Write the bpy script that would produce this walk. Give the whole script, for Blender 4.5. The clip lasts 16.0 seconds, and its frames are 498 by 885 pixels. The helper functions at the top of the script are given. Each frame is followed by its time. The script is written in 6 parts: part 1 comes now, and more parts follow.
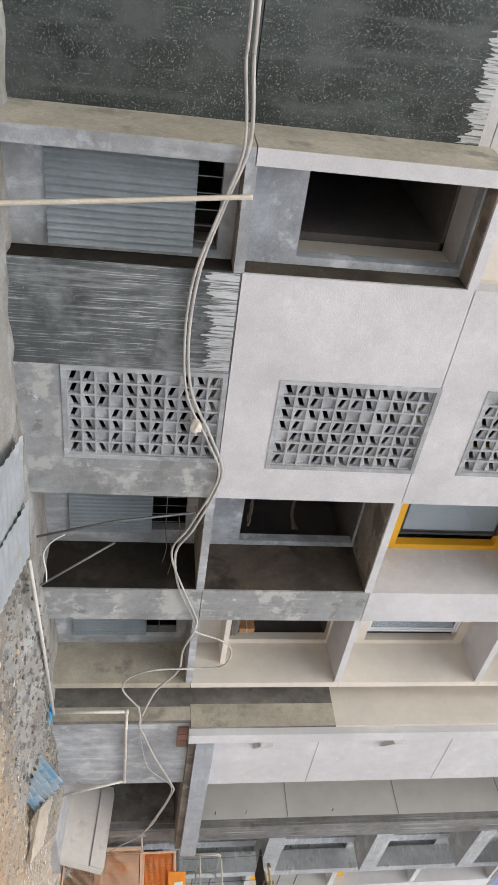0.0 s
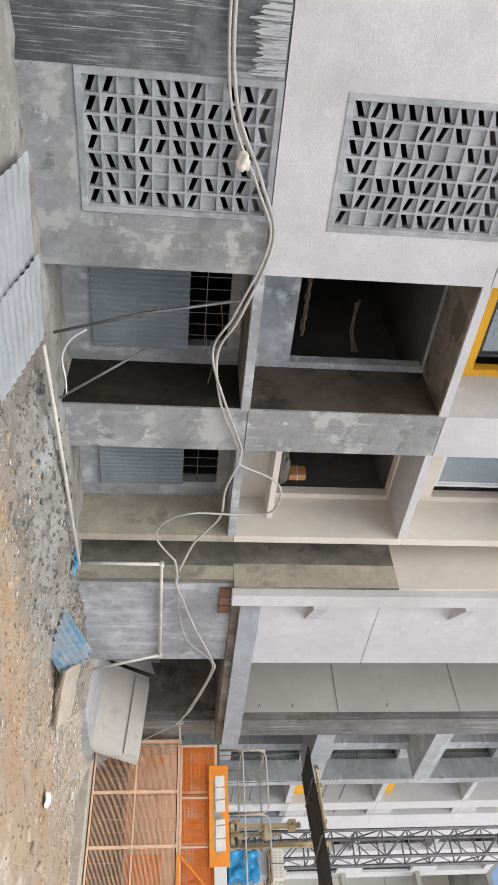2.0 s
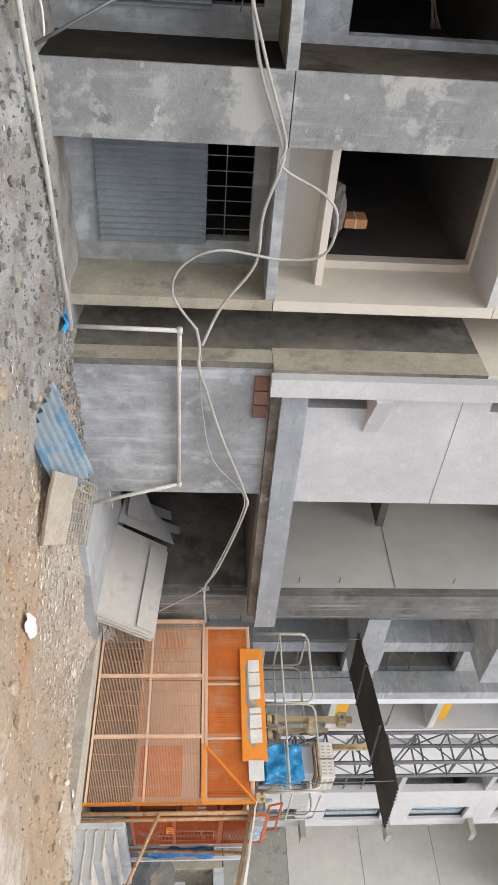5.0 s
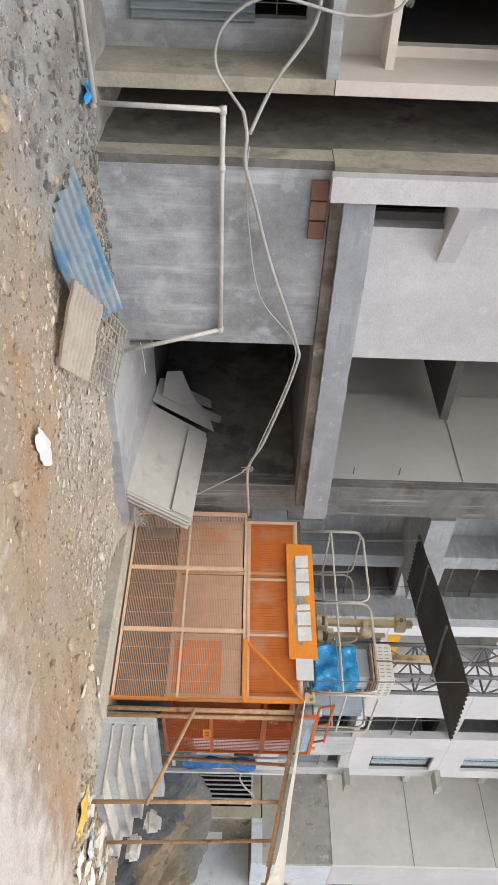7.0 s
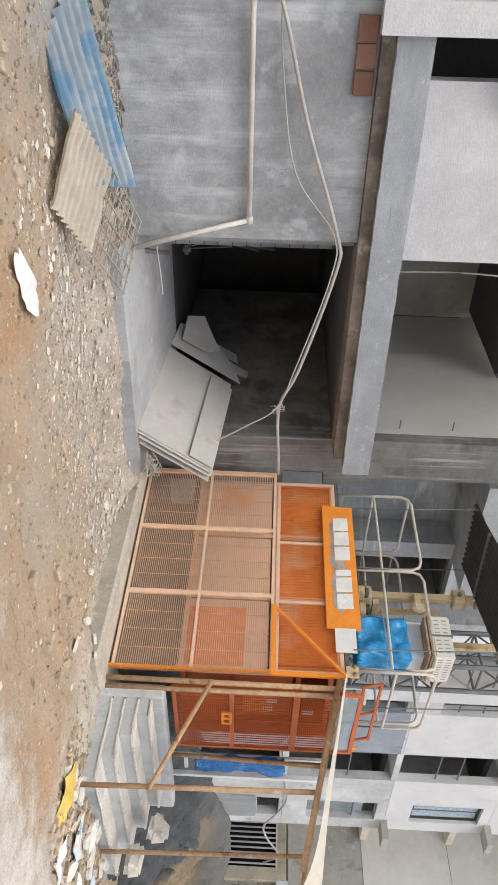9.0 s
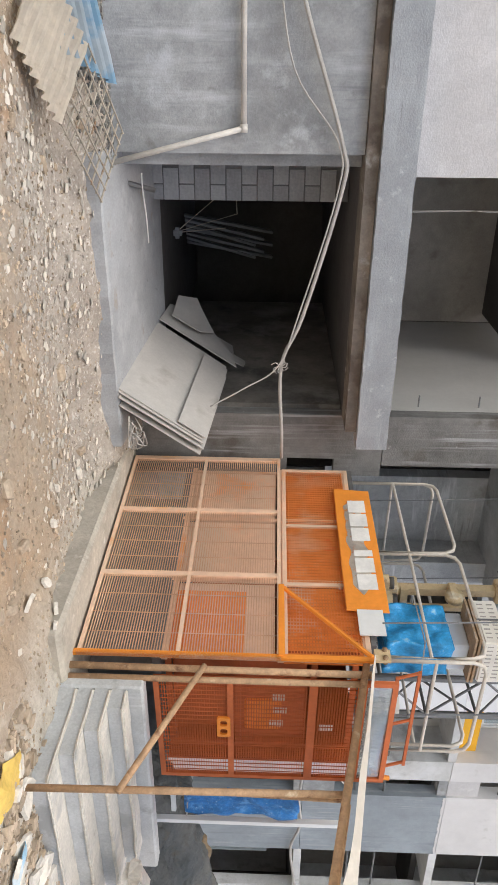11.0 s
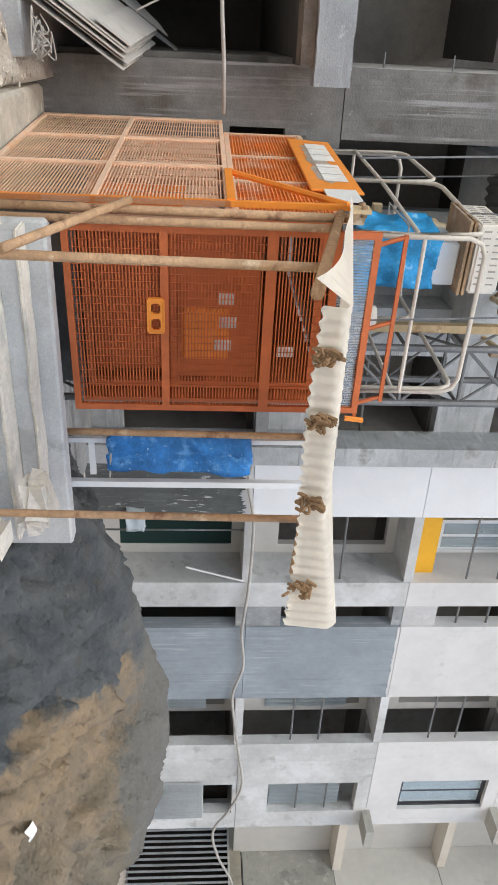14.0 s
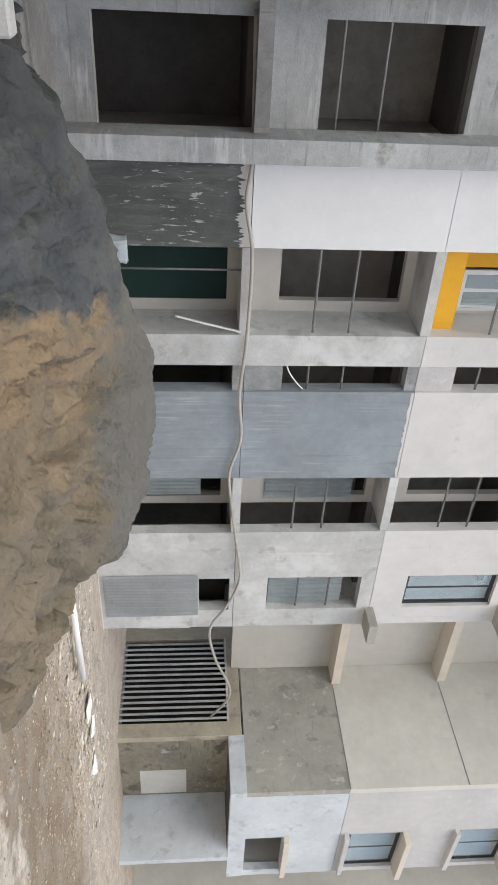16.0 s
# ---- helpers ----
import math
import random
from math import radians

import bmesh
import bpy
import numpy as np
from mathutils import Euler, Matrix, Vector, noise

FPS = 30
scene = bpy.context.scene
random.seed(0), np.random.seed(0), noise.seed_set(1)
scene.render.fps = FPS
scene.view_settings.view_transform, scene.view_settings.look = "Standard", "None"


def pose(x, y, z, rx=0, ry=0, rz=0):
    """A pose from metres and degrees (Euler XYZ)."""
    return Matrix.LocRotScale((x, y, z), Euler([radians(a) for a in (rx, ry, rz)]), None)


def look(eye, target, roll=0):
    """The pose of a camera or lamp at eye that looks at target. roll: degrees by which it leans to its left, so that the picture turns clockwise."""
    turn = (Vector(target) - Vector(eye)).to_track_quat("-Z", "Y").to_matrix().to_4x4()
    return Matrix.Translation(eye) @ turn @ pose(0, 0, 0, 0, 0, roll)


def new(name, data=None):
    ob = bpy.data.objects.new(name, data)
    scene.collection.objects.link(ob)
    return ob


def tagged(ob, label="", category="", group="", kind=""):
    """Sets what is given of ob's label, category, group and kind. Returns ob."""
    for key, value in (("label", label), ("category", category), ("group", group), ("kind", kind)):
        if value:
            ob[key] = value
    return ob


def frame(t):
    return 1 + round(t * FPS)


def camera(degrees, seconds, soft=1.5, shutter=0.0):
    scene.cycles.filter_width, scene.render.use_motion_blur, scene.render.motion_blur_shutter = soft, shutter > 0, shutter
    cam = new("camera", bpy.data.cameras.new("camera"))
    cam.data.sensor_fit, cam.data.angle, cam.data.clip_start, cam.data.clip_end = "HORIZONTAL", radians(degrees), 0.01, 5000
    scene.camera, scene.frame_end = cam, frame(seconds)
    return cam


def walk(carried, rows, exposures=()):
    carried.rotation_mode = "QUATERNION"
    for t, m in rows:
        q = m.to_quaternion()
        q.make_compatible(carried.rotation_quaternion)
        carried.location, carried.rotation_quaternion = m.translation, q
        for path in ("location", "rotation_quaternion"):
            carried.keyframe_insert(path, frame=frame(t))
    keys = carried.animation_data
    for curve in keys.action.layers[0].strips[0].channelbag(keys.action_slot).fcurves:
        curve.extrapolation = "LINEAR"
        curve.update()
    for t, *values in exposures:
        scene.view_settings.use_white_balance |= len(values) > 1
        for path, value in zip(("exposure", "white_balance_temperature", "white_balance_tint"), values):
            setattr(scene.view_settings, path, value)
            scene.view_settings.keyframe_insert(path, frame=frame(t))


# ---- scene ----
cam = camera(37.7, 16.0)
PATH = [
    (0, (0.474, 0.726, 1.633), (1.72, 2.265, 1.913), 92.4),
    (0.5, (1.29, 0.708, 1.633), (2.507, 2.272, 1.906), 92.3),
    (1, (2.023, 0.692, 1.614), (3.25, 2.251, 1.871), 92.2),
    (1.5, (2.809, 0.658, 1.67), (4.072, 2.193, 1.892), 92.2),
    (2, (3.642, 0.578, 1.675), (4.967, 2.063, 1.872), 91.8),
    (2.5, (4.39, 0.527, 1.677), (5.755, 1.977, 1.857), 91.7),
    (3, (5.167, 0.446, 1.62), (6.531, 1.898, 1.804), 91.6),
    (3.2, (5.468, 0.398, 1.596), (6.82, 1.86, 1.786), 91.6),
    (5.3, (8.513, 0.507, 1.778), (9.857, 1.982, 1.907), 91.1),
    (5.5, (8.736, 0.482, 1.791), (10.099, 1.941, 1.906), 91.2),
    (6, (9.335, 0.405, 1.777), (10.723, 1.841, 1.868), 91.2),
    (6.5, (9.98, 0.358, 1.768), (11.371, 1.794, 1.828), 91.6),
    (7, (10.588, 0.319, 1.747), (11.968, 1.767, 1.78), 91.8),
    (7.5, (11.253, 0.284, 1.732), (12.616, 1.748, 1.733), 92.1),
    (8, (11.863, 0.242, 1.728), (13.196, 1.733, 1.708), 92.3),
    (8.5, (12.448, 0.252, 1.748), (13.746, 1.773, 1.716), 92.5),
    (11, (15.549, 0.304, 1.802), (16.495, 2.066, 1.75), 91.3),
    (11.5, (16.116, 0.289, 1.799), (17.051, 2.057, 1.787), 91.9),
    (12, (16.783, 0.275, 1.801), (17.684, 2.06, 1.847), 92.2),
    (12.5, (17.451, 0.263, 1.797), (18.29, 2.077, 1.882), 91.9),
    (13, (18.161, 0.144, 1.801), (18.975, 1.967, 1.91), 91.3),
    (13.5, (18.815, 0.036, 1.792), (19.687, 1.832, 1.92), 90.9),
    (14, (19.497, -0.016, 1.774), (20.465, 1.729, 1.909), 90.8),
    (14.5, (20.263, -0.106, 1.787), (21.309, 1.594, 1.908), 91.0),
    (15, (20.997, -0.169, 1.754), (22.078, 1.511, 1.856), 90.6),
    (15.5, (21.722, -0.202, 1.742), (22.847, 1.449, 1.83), 90.3),
    (16, (22.562, -0.183, 1.835), (23.747, 1.421, 1.988), 90.0),
]
walk(cam, [(t, look(eye, target, roll)) for t, eye, target, roll in PATH], [(0, 0.31, 6500, 10), (1.5, 0.36, 6500, 10), (3, 0.38, 6500, 10), (5.5, 0.34, 6500, 10), (7.5, 0.24, 6500, 10), (8.5, 0.32, 6500, 10), (11.5, 0.28, 6500, 10), (12.5, 0.38, 6500, 10), (13.5, 0.36, 6400, 9), (15, 0.30, 6200, 7), (16, 0.24, 6550, 8)])

# ---- world and light: a bright overcast sky ----
world = bpy.data.worlds.new("sky")
scene.world = world
world.use_nodes = True
_wn = world.node_tree.nodes
_sky = _wn.new("ShaderNodeTexSky")
_sky.sky_type = "NISHITA"
_sky.sun_disc = False
_sky.sun_elevation = radians(64)
_sky.sun_rotation = radians(200)
_sky.air_density, _sky.dust_density, _sky.ozone_density = 1.0, 4.0, 1.0
_wn["Background"].inputs[1].default_value = 0.15
world.node_tree.links.new(_sky.outputs[0], _wn["Background"].inputs[0])
_sun = bpy.data.lights.new("sun", "SUN")
_sun.energy, _sun.angle, _sun.color = 1.5, radians(60), (0.97, 1.0, 0.92)
sun = new("sun", _sun)
sun.matrix_basis = look((-12, -8, 40), (16, 6, 0))


# ---- materials ----
def shade(name, base, rough=0.85, dark=0.7, light=1.12, scale=1.2, fine=40.0, bump=0.25, streak=None, marks=None, metal=0.0, vary=0.0,
          island=False, stretch=(1, 1, 1), spec=0.4):
    """A plain surface with stains, grain and fine relief. streak: (colour, scale xyz, low, high) brushed marks; marks: (colour, scale, low, high) patches."""
    m = bpy.data.materials.new(name)
    m.use_nodes = True
    n, l = m.node_tree.nodes, m.node_tree.links
    b = n["Principled BSDF"]
    b.inputs["Roughness"].default_value = rough
    b.inputs["Metallic"].default_value = metal
    b.inputs["Specular IOR Level"].default_value = spec
    co = n.new("ShaderNodeTexCoord")
    mp = n.new("ShaderNodeMapping")
    mp.inputs["Scale"].default_value = stretch
    l.new(co.outputs["Object"], mp.inputs[0])

    def tex(sc, detail=6.0, src=None):
        t = n.new("ShaderNodeTexNoise")
        t.inputs["Scale"].default_value, t.inputs["Detail"].default_value, t.inputs["Roughness"].default_value = sc, detail, 0.62
        l.new(src or mp.outputs[0], t.inputs["Vector"])
        return t.outputs["Fac"]

    def span(src, a, b_, c=0.0, d=1.0):
        r = n.new("ShaderNodeMapRange")
        for i, v in enumerate((a, b_, c, d)):
            r.inputs[i + 1].default_value = v
        l.new(src, r.inputs[0])
        return r.outputs[0]

    def mix(f, a, c, kind="MIX"):
        x = n.new("ShaderNodeMix")
        x.data_type, x.blend_type = "RGBA", kind
        for k, s in ((0, f), (6, a), (7, c)):
            if hasattr(s, "is_linked"):
                l.new(s, x.inputs[k])
            else:
                x.inputs[k].default_value = s if k == 0 else (*s[:3], 1)
        return x.outputs[2]

    big = span(tex(scale), 0.3, 0.7, dark, light)
    grain = span(tex(fine, 4.0), 0.25, 0.75, 1 - min(0.13, 0.4 * bump), 1 + min(0.12, 0.4 * bump))
    mottle = span(tex(scale * 7.3, 8.0), 0.3, 0.7, 1 - 0.35 * (1 - dark), 1 + 0.3 * (1 - dark))
    f = big
    for other in (grain, mottle):
        mul = n.new("ShaderNodeMath")
        mul.operation = "MULTIPLY"
        l.new(f, mul.inputs[0])
        l.new(other, mul.inputs[1])
        f = mul.outputs[0]
    if vary:
        src = n.new("ShaderNodeNewGeometry").outputs["Random Per Island"] if island else n.new("ShaderNodeObjectInfo").outputs["Random"]
        m2 = n.new("ShaderNodeMath")
        m2.operation = "MULTIPLY"
        l.new(f, m2.inputs[0])
        l.new(span(src, 0, 1, 1 - vary, 1 + vary), m2.inputs[1])
        f = m2.outputs[0]
    cmb = n.new("ShaderNodeCombineColor")
    for i in range(3):
        l.new(f, cmb.inputs[i])
    col = mix(1.0, base, cmb.outputs[0], "MULTIPLY")
    for extra in (marks if isinstance(marks, list) else [marks] if marks else []):
        c, sc, lo, hi = extra
        col = mix(span(tex(sc, 7.0), lo, hi), col, c)
    for extra in (streak if isinstance(streak, list) else [streak] if streak else []):
        c, sc3, lo, hi, *veil = extra
        m3 = n.new("ShaderNodeMapping")
        m3.inputs["Scale"].default_value = sc3
        l.new(co.outputs["Object"], m3.inputs[0])
        fac = span(tex(1.0, 5.0, m3.outputs[0]), lo, hi)
        if veil:
            both = n.new("ShaderNodeMath")
            both.operation = "MULTIPLY"
            l.new(fac, both.inputs[0])
            l.new(span(tex(veil[0], 3.0), 0.42, 0.62), both.inputs[1])
            fac = both.outputs[0]
        col = mix(fac, col, c)
    l.new(col, b.inputs["Base Color"])
    bp = n.new("ShaderNodeBump")
    bp.inputs["Strength"].default_value = bump
    bp.inputs["Distance"].default_value = 0.02
    l.new(tex(fine, 5.0), bp.inputs["Height"])
    l.new(bp.outputs[0], b.inputs["Normal"])
    return m


PLASTER = shade("grey cement plaster", (0.34, 0.35, 0.355), 0.9, 0.62, 1.25, 0.9, 45, 0.3, streak=[((0.56, 0.58, 0.60), (7, 7, 0.7), 0.5, 0.72, 0.9), ((0.24, 0.25, 0.26), (13, 13, 0.8), 0.58, 0.75, 1.3)], marks=[((0.50, 0.52, 0.54), 1.7, 0.57, 0.68), ((0.23, 0.23, 0.22), 2.6, 0.62, 0.72)])
PATCHED = shade("patched pale plaster", (0.43, 0.435, 0.43), 0.9, 0.75, 1.15, 1.1, 45, 0.3, marks=[((0.35, 0.35, 0.34), 2.4, 0.58, 0.64), ((0.55, 0.565, 0.575), 1.1, 0.55, 0.7), ((0.30, 0.29, 0.27), 5.0, 0.66, 0.73)], streak=((0.63, 0.63, 0.63), (9, 9, 0.7), 0.58, 0.75, 1.0))
PALEPATCH = shade("patched whitened plaster", (0.56, 0.565, 0.56), 0.9, 0.8, 1.12, 1.1, 45, 0.3, marks=[((0.42, 0.42, 0.41), 2.4, 0.58, 0.64), ((0.66, 0.67, 0.68), 1.1, 0.55, 0.7), ((0.36, 0.35, 0.33), 5.0, 0.67, 0.74)], streak=((0.68, 0.68, 0.68), (9, 9, 0.7), 0.58, 0.75, 1.0))
WHITE = shade("rough white paint", (0.56, 0.55, 0.552), 0.85, 0.86, 1.07, 0.7, 48, 0.28, marks=[((0.50, 0.49, 0.48), 1.6, 0.58, 0.76), ((0.45, 0.44, 0.42), 7, 0.66, 0.76), ((0.62, 0.615, 0.61), 3.5, 0.6, 0.72)], streak=((0.48, 0.47, 0.46), (6, 6, 0.35), 0.62, 0.85, 1.2))
FRESH = shade("fresh white paint", (0.80, 0.81, 0.825), 0.75, 0.95, 1.03, 0.8, 60, 0.08)
SMOOTH = shade("dusty white paint", (0.655, 0.645, 0.64), 0.8, 0.9, 1.05, 0.8, 60, 0.1, streak=((0.52, 0.51, 0.50), (6, 6, 0.4), 0.58, 0.8, 1.0), marks=((0.54, 0.53, 0.51), 4.0, 0.62, 0.74))
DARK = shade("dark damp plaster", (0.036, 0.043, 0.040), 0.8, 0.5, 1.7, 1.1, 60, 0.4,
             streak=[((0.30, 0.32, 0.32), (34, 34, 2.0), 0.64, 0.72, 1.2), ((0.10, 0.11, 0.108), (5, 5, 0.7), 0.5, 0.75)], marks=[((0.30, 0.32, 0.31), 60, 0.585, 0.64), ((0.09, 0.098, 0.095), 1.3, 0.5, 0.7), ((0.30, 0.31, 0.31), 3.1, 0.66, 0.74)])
BRUSHED = shade("half whitewashed plaster", (0.075, 0.083, 0.082), 0.85, 0.55, 1.6, 1.0, 60, 0.3,
                streak=[((0.30, 0.315, 0.315), (16, 16, 0.9), 0.46, 0.66, 0.8), ((0.56, 0.57, 0.57), (48, 48, 1.6), 0.54, 0.67, 1.0)], marks=[((0.34, 0.35, 0.35), 26, 0.66, 0.72), ((0.19, 0.20, 0.20), 1.2, 0.52, 0.66)])
SCRATCHED = shade("scratched dark grey coat", (0.105, 0.112, 0.108), 0.85, 0.75, 1.2, 1.0, 60, 0.3, streak=[((0.50, 0.51, 0.51), (22, 22, 4), 0.585, 0.62, 1.8), ((0.17, 0.18, 0.175), (6, 6, 0.8), 0.5, 0.7)], marks=((0.42, 0.43, 0.43), 14, 0.70, 0.73))
BEIGE = shade("unpainted beige render", (0.44, 0.40, 0.32), 0.9, 0.75, 1.12, 1.6, 30, 0.3, marks=((0.27, 0.25, 0.2), 1.9, 0.57, 0.68))
CREAM = shade("cream painted render", (0.66, 0.605, 0.53), 0.85, 0.9, 1.05, 0.8, 45, 0.15, streak=((0.56, 0.51, 0.44), (6, 6, 0.4), 0.6, 0.85, 1.0))
RETURN = shade("blotched dark grey return wall", (0.19, 0.175, 0.155), 0.9, 0.45, 1.4, 0.7, 40, 0.3, marks=[((0.27, 0.265, 0.25), 1.1, 0.54, 0.7), ((0.07, 0.068, 0.065), 1.7, 0.56, 0.7)])
CONCRETE = shade("formwork concrete", (0.31, 0.31, 0.305), 0.85, 0.65, 1.2, 1.0, 40, 0.35, streak=[((0.46, 0.46, 0.465), (10, 10, 0.5), 0.53, 0.7, 1.0), ((0.19, 0.19, 0.185), (18, 18, 0.6), 0.6, 0.72, 1.2)], marks=((0.22, 0.21, 0.2), 3.0, 0.62, 0.7))
BLUEGREY = shade("blue grey concrete", (0.31, 0.33, 0.35), 0.85, 0.65, 1.3, 1.4, 40, 0.4, marks=[((0.50, 0.53, 0.56), 2.6, 0.54, 0.66), ((0.2, 0.205, 0.21), 3.3, 0.6, 0.7)])
GREYPAINT = shade("grey primer coat", (0.29, 0.325, 0.355), 0.8, 0.8, 1.15, 0.8, 45, 0.2, streak=[((0.47, 0.49, 0.52), (14, 14, 0.8), 0.52, 0.72, 0.9), ((0.2, 0.22, 0.25), (9, 9, 0.5), 0.56, 0.74)])
PALE = shade("pale grey skim coat", (0.55, 0.535, 0.505), 0.85, 0.9, 1.06, 0.6, 45, 0.1, marks=[((0.50, 0.49, 0.47), 1.4, 0.58, 0.75), ((0.42, 0.41, 0.39), 6, 0.68, 0.76)])
FADED = shade("faded cream render", (0.66, 0.645, 0.60), 0.85, 0.88, 1.05, 0.7, 45, 0.12, streak=((0.55, 0.53, 0.49), (6, 6, 0.4), 0.6, 0.85, 1.0), marks=((0.55, 0.54, 0.51), 2.4, 0.62, 0.74))
TROWELLED = shade("trowelled grey beige render", (0.40, 0.39, 0.35), 0.9, 0.8, 1.12, 0.8, 45, 0.25, marks=[((0.29, 0.28, 0.255), 2.2, 0.58, 0.64), ((0.50, 0.49, 0.45), 3.4, 0.6, 0.66)], streak=((0.30, 0.295, 0.27), (1.6, 1.6, 9), 0.6, 0.68, 1.3))
CARD = shade("brown cardboard", (0.32, 0.16, 0.07), 0.8, 0.85, 1.1, 4, 40, 0.1)
# two brown renders with the shade of deep recesses put into the colour
DEEPSHADE = shade("render darkened for deep shade", (0.026, 0.022, 0.018), 0.95, 0.6, 1.5, 0.9, 25, 0.3, marks=((0.06, 0.05, 0.04), 1.5, 0.58, 0.72), spec=0.15)
BROWNSHADE = shade("brown render darkened for shade", (0.07, 0.058, 0.046), 0.95, 0.6, 1.5, 0.9, 25, 0.3, marks=((0.035, 0.029, 0.023), 1.4, 0.52, 0.66), spec=0.15)
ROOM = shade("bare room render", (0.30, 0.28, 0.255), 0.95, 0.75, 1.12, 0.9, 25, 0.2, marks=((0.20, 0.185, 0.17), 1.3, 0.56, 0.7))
BRUSHWHITE = shade("brushed whitewash edge", (0.50, 0.51, 0.51), 0.85, 0.8, 1.1, 1.5, 50, 0.2, streak=[((0.12, 0.13, 0.13), (40, 40, 1.5), 0.50, 0.60), ((0.30, 0.31, 0.31), (14, 14, 1.0), 0.56, 0.68)])
# inner render, its colour lowered to deepen the shade of the rooms
INSIDE = shade("bare inner render darkened for shade", (0.115, 0.105, 0.098), 0.95, 0.7, 1.15, 0.9, 25, 0.3)
YELLOW = shade("ochre yellow paint", (0.74, 0.39, 0.025), 0.7, 0.92, 1.05, 1.0, 25, 0.1)
FORMWORK = shade("board-marked dark concrete", (0.20, 0.195, 0.185), 0.85, 0.6, 1.25, 0.9, 45, 0.4, streak=[((0.33, 0.33, 0.325), (14, 14, 0.45), 0.52, 0.62, 0.8), ((0.11, 0.105, 0.098), (22, 22, 0.5), 0.57, 0.68, 1.1)], marks=[((0.12, 0.105, 0.09), 1.6, 0.55, 0.68), ((0.36, 0.35, 0.34), 9.0, 0.67, 0.72)])
SMEARED = shade("smeared grey plaster", (0.295, 0.30, 0.295), 0.9, 0.7, 1.2, 1.3, 45, 0.3, marks=[((0.42, 0.42, 0.40), 1.5, 0.54, 0.60), ((0.20, 0.205, 0.195), 2.3, 0.60, 0.645), ((0.50, 0.52, 0.54), 2.9, 0.64, 0.69), ((0.27, 0.24, 0.20), 4.5, 0.66, 0.72)], streak=((0.42, 0.43, 0.43), (9, 9, 0.7), 0.56, 0.7, 1.0))
DARKROPE = shade("dark weathered cord", (0.075, 0.055, 0.04), 0.9, 0.7, 1.3, 12, 60, 0.4)
PALECONC = shade("pale board-marked concrete", (0.44, 0.455, 0.46), 0.88, 0.7, 1.2, 0.9, 45, 0.3, streak=[((0.60, 0.615, 0.62), (1.2, 1.2, 9), 0.52, 0.66, 0.8), ((0.27, 0.27, 0.265), (0.8, 0.8, 14), 0.58, 0.68, 1.1)], marks=[((0.30, 0.295, 0.28), 1.8, 0.58, 0.68)])
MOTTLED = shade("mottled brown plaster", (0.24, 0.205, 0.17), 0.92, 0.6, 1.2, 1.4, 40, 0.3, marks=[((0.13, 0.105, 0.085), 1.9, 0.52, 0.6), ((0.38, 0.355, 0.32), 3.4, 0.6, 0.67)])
BEAMGREY = shade("smooth blue grey beam concrete", (0.33, 0.35, 0.37), 0.85, 0.8, 1.15, 1.1, 45, 0.3, streak=[((0.44, 0.465, 0.49), (0.7, 9, 9), 0.5, 0.68, 0.8), ((0.23, 0.235, 0.24), (0.9, 16, 16), 0.6, 0.7, 1.1)], marks=[((0.46, 0.48, 0.50), 6.0, 0.62, 0.70), ((0.22, 0.22, 0.215), 14, 0.68, 0.73)])
RAMPGREY = shade("pitted pale grey screed", (0.39, 0.40, 0.41), 0.88, 0.8, 1.12, 1.0, 45, 0.35, marks=[((0.27, 0.27, 0.27), 9, 0.66, 0.70), ((0.47, 0.48, 0.485), 1.6, 0.54, 0.66), ((0.34, 0.31, 0.27), 2.4, 0.62, 0.70)])
DUSTSTEEL = shade("dusty grey-brown steel", (0.40, 0.355, 0.29), 0.8, 0.75, 1.15, 5, 40, 0.3, marks=((0.26, 0.15, 0.08), 6, 0.60, 0.70))
BROWNWALL = shade("brown grey bare plaster", (0.44, 0.405, 0.36), 0.9, 0.75, 1.12, 0.9, 40, 0.25, marks=[((0.30, 0.265, 0.23), 1.7, 0.55, 0.68), ((0.42, 0.40, 0.37), 8, 0.69, 0.74)])
ICEPAINT = shade("pale blue-white undercoat", (0.62, 0.66, 0.70), 0.85, 0.85, 1.06, 0.9, 45, 0.15, marks=[((0.47, 0.50, 0.52), 2.2, 0.56, 0.66), ((0.52, 0.50, 0.46), 5, 0.66, 0.74)])
STAINED = shade("stained brown cement wall", (0.30, 0.27, 0.215), 0.9, 0.6, 1.2, 0.9, 45, 0.3, marks=[((0.15, 0.135, 0.11), 1.8, 0.54, 0.62), ((0.42, 0.41, 0.38), 2.9, 0.62, 0.68)], streak=((0.17, 0.155, 0.125), (1.4, 1.4, 7), 0.58, 0.66, 1.2))
GREENWALL = shade("dark green paint", (0.012, 0.04, 0.034), 0.8, 0.8, 1.1, 1.0, 25, 0.1)


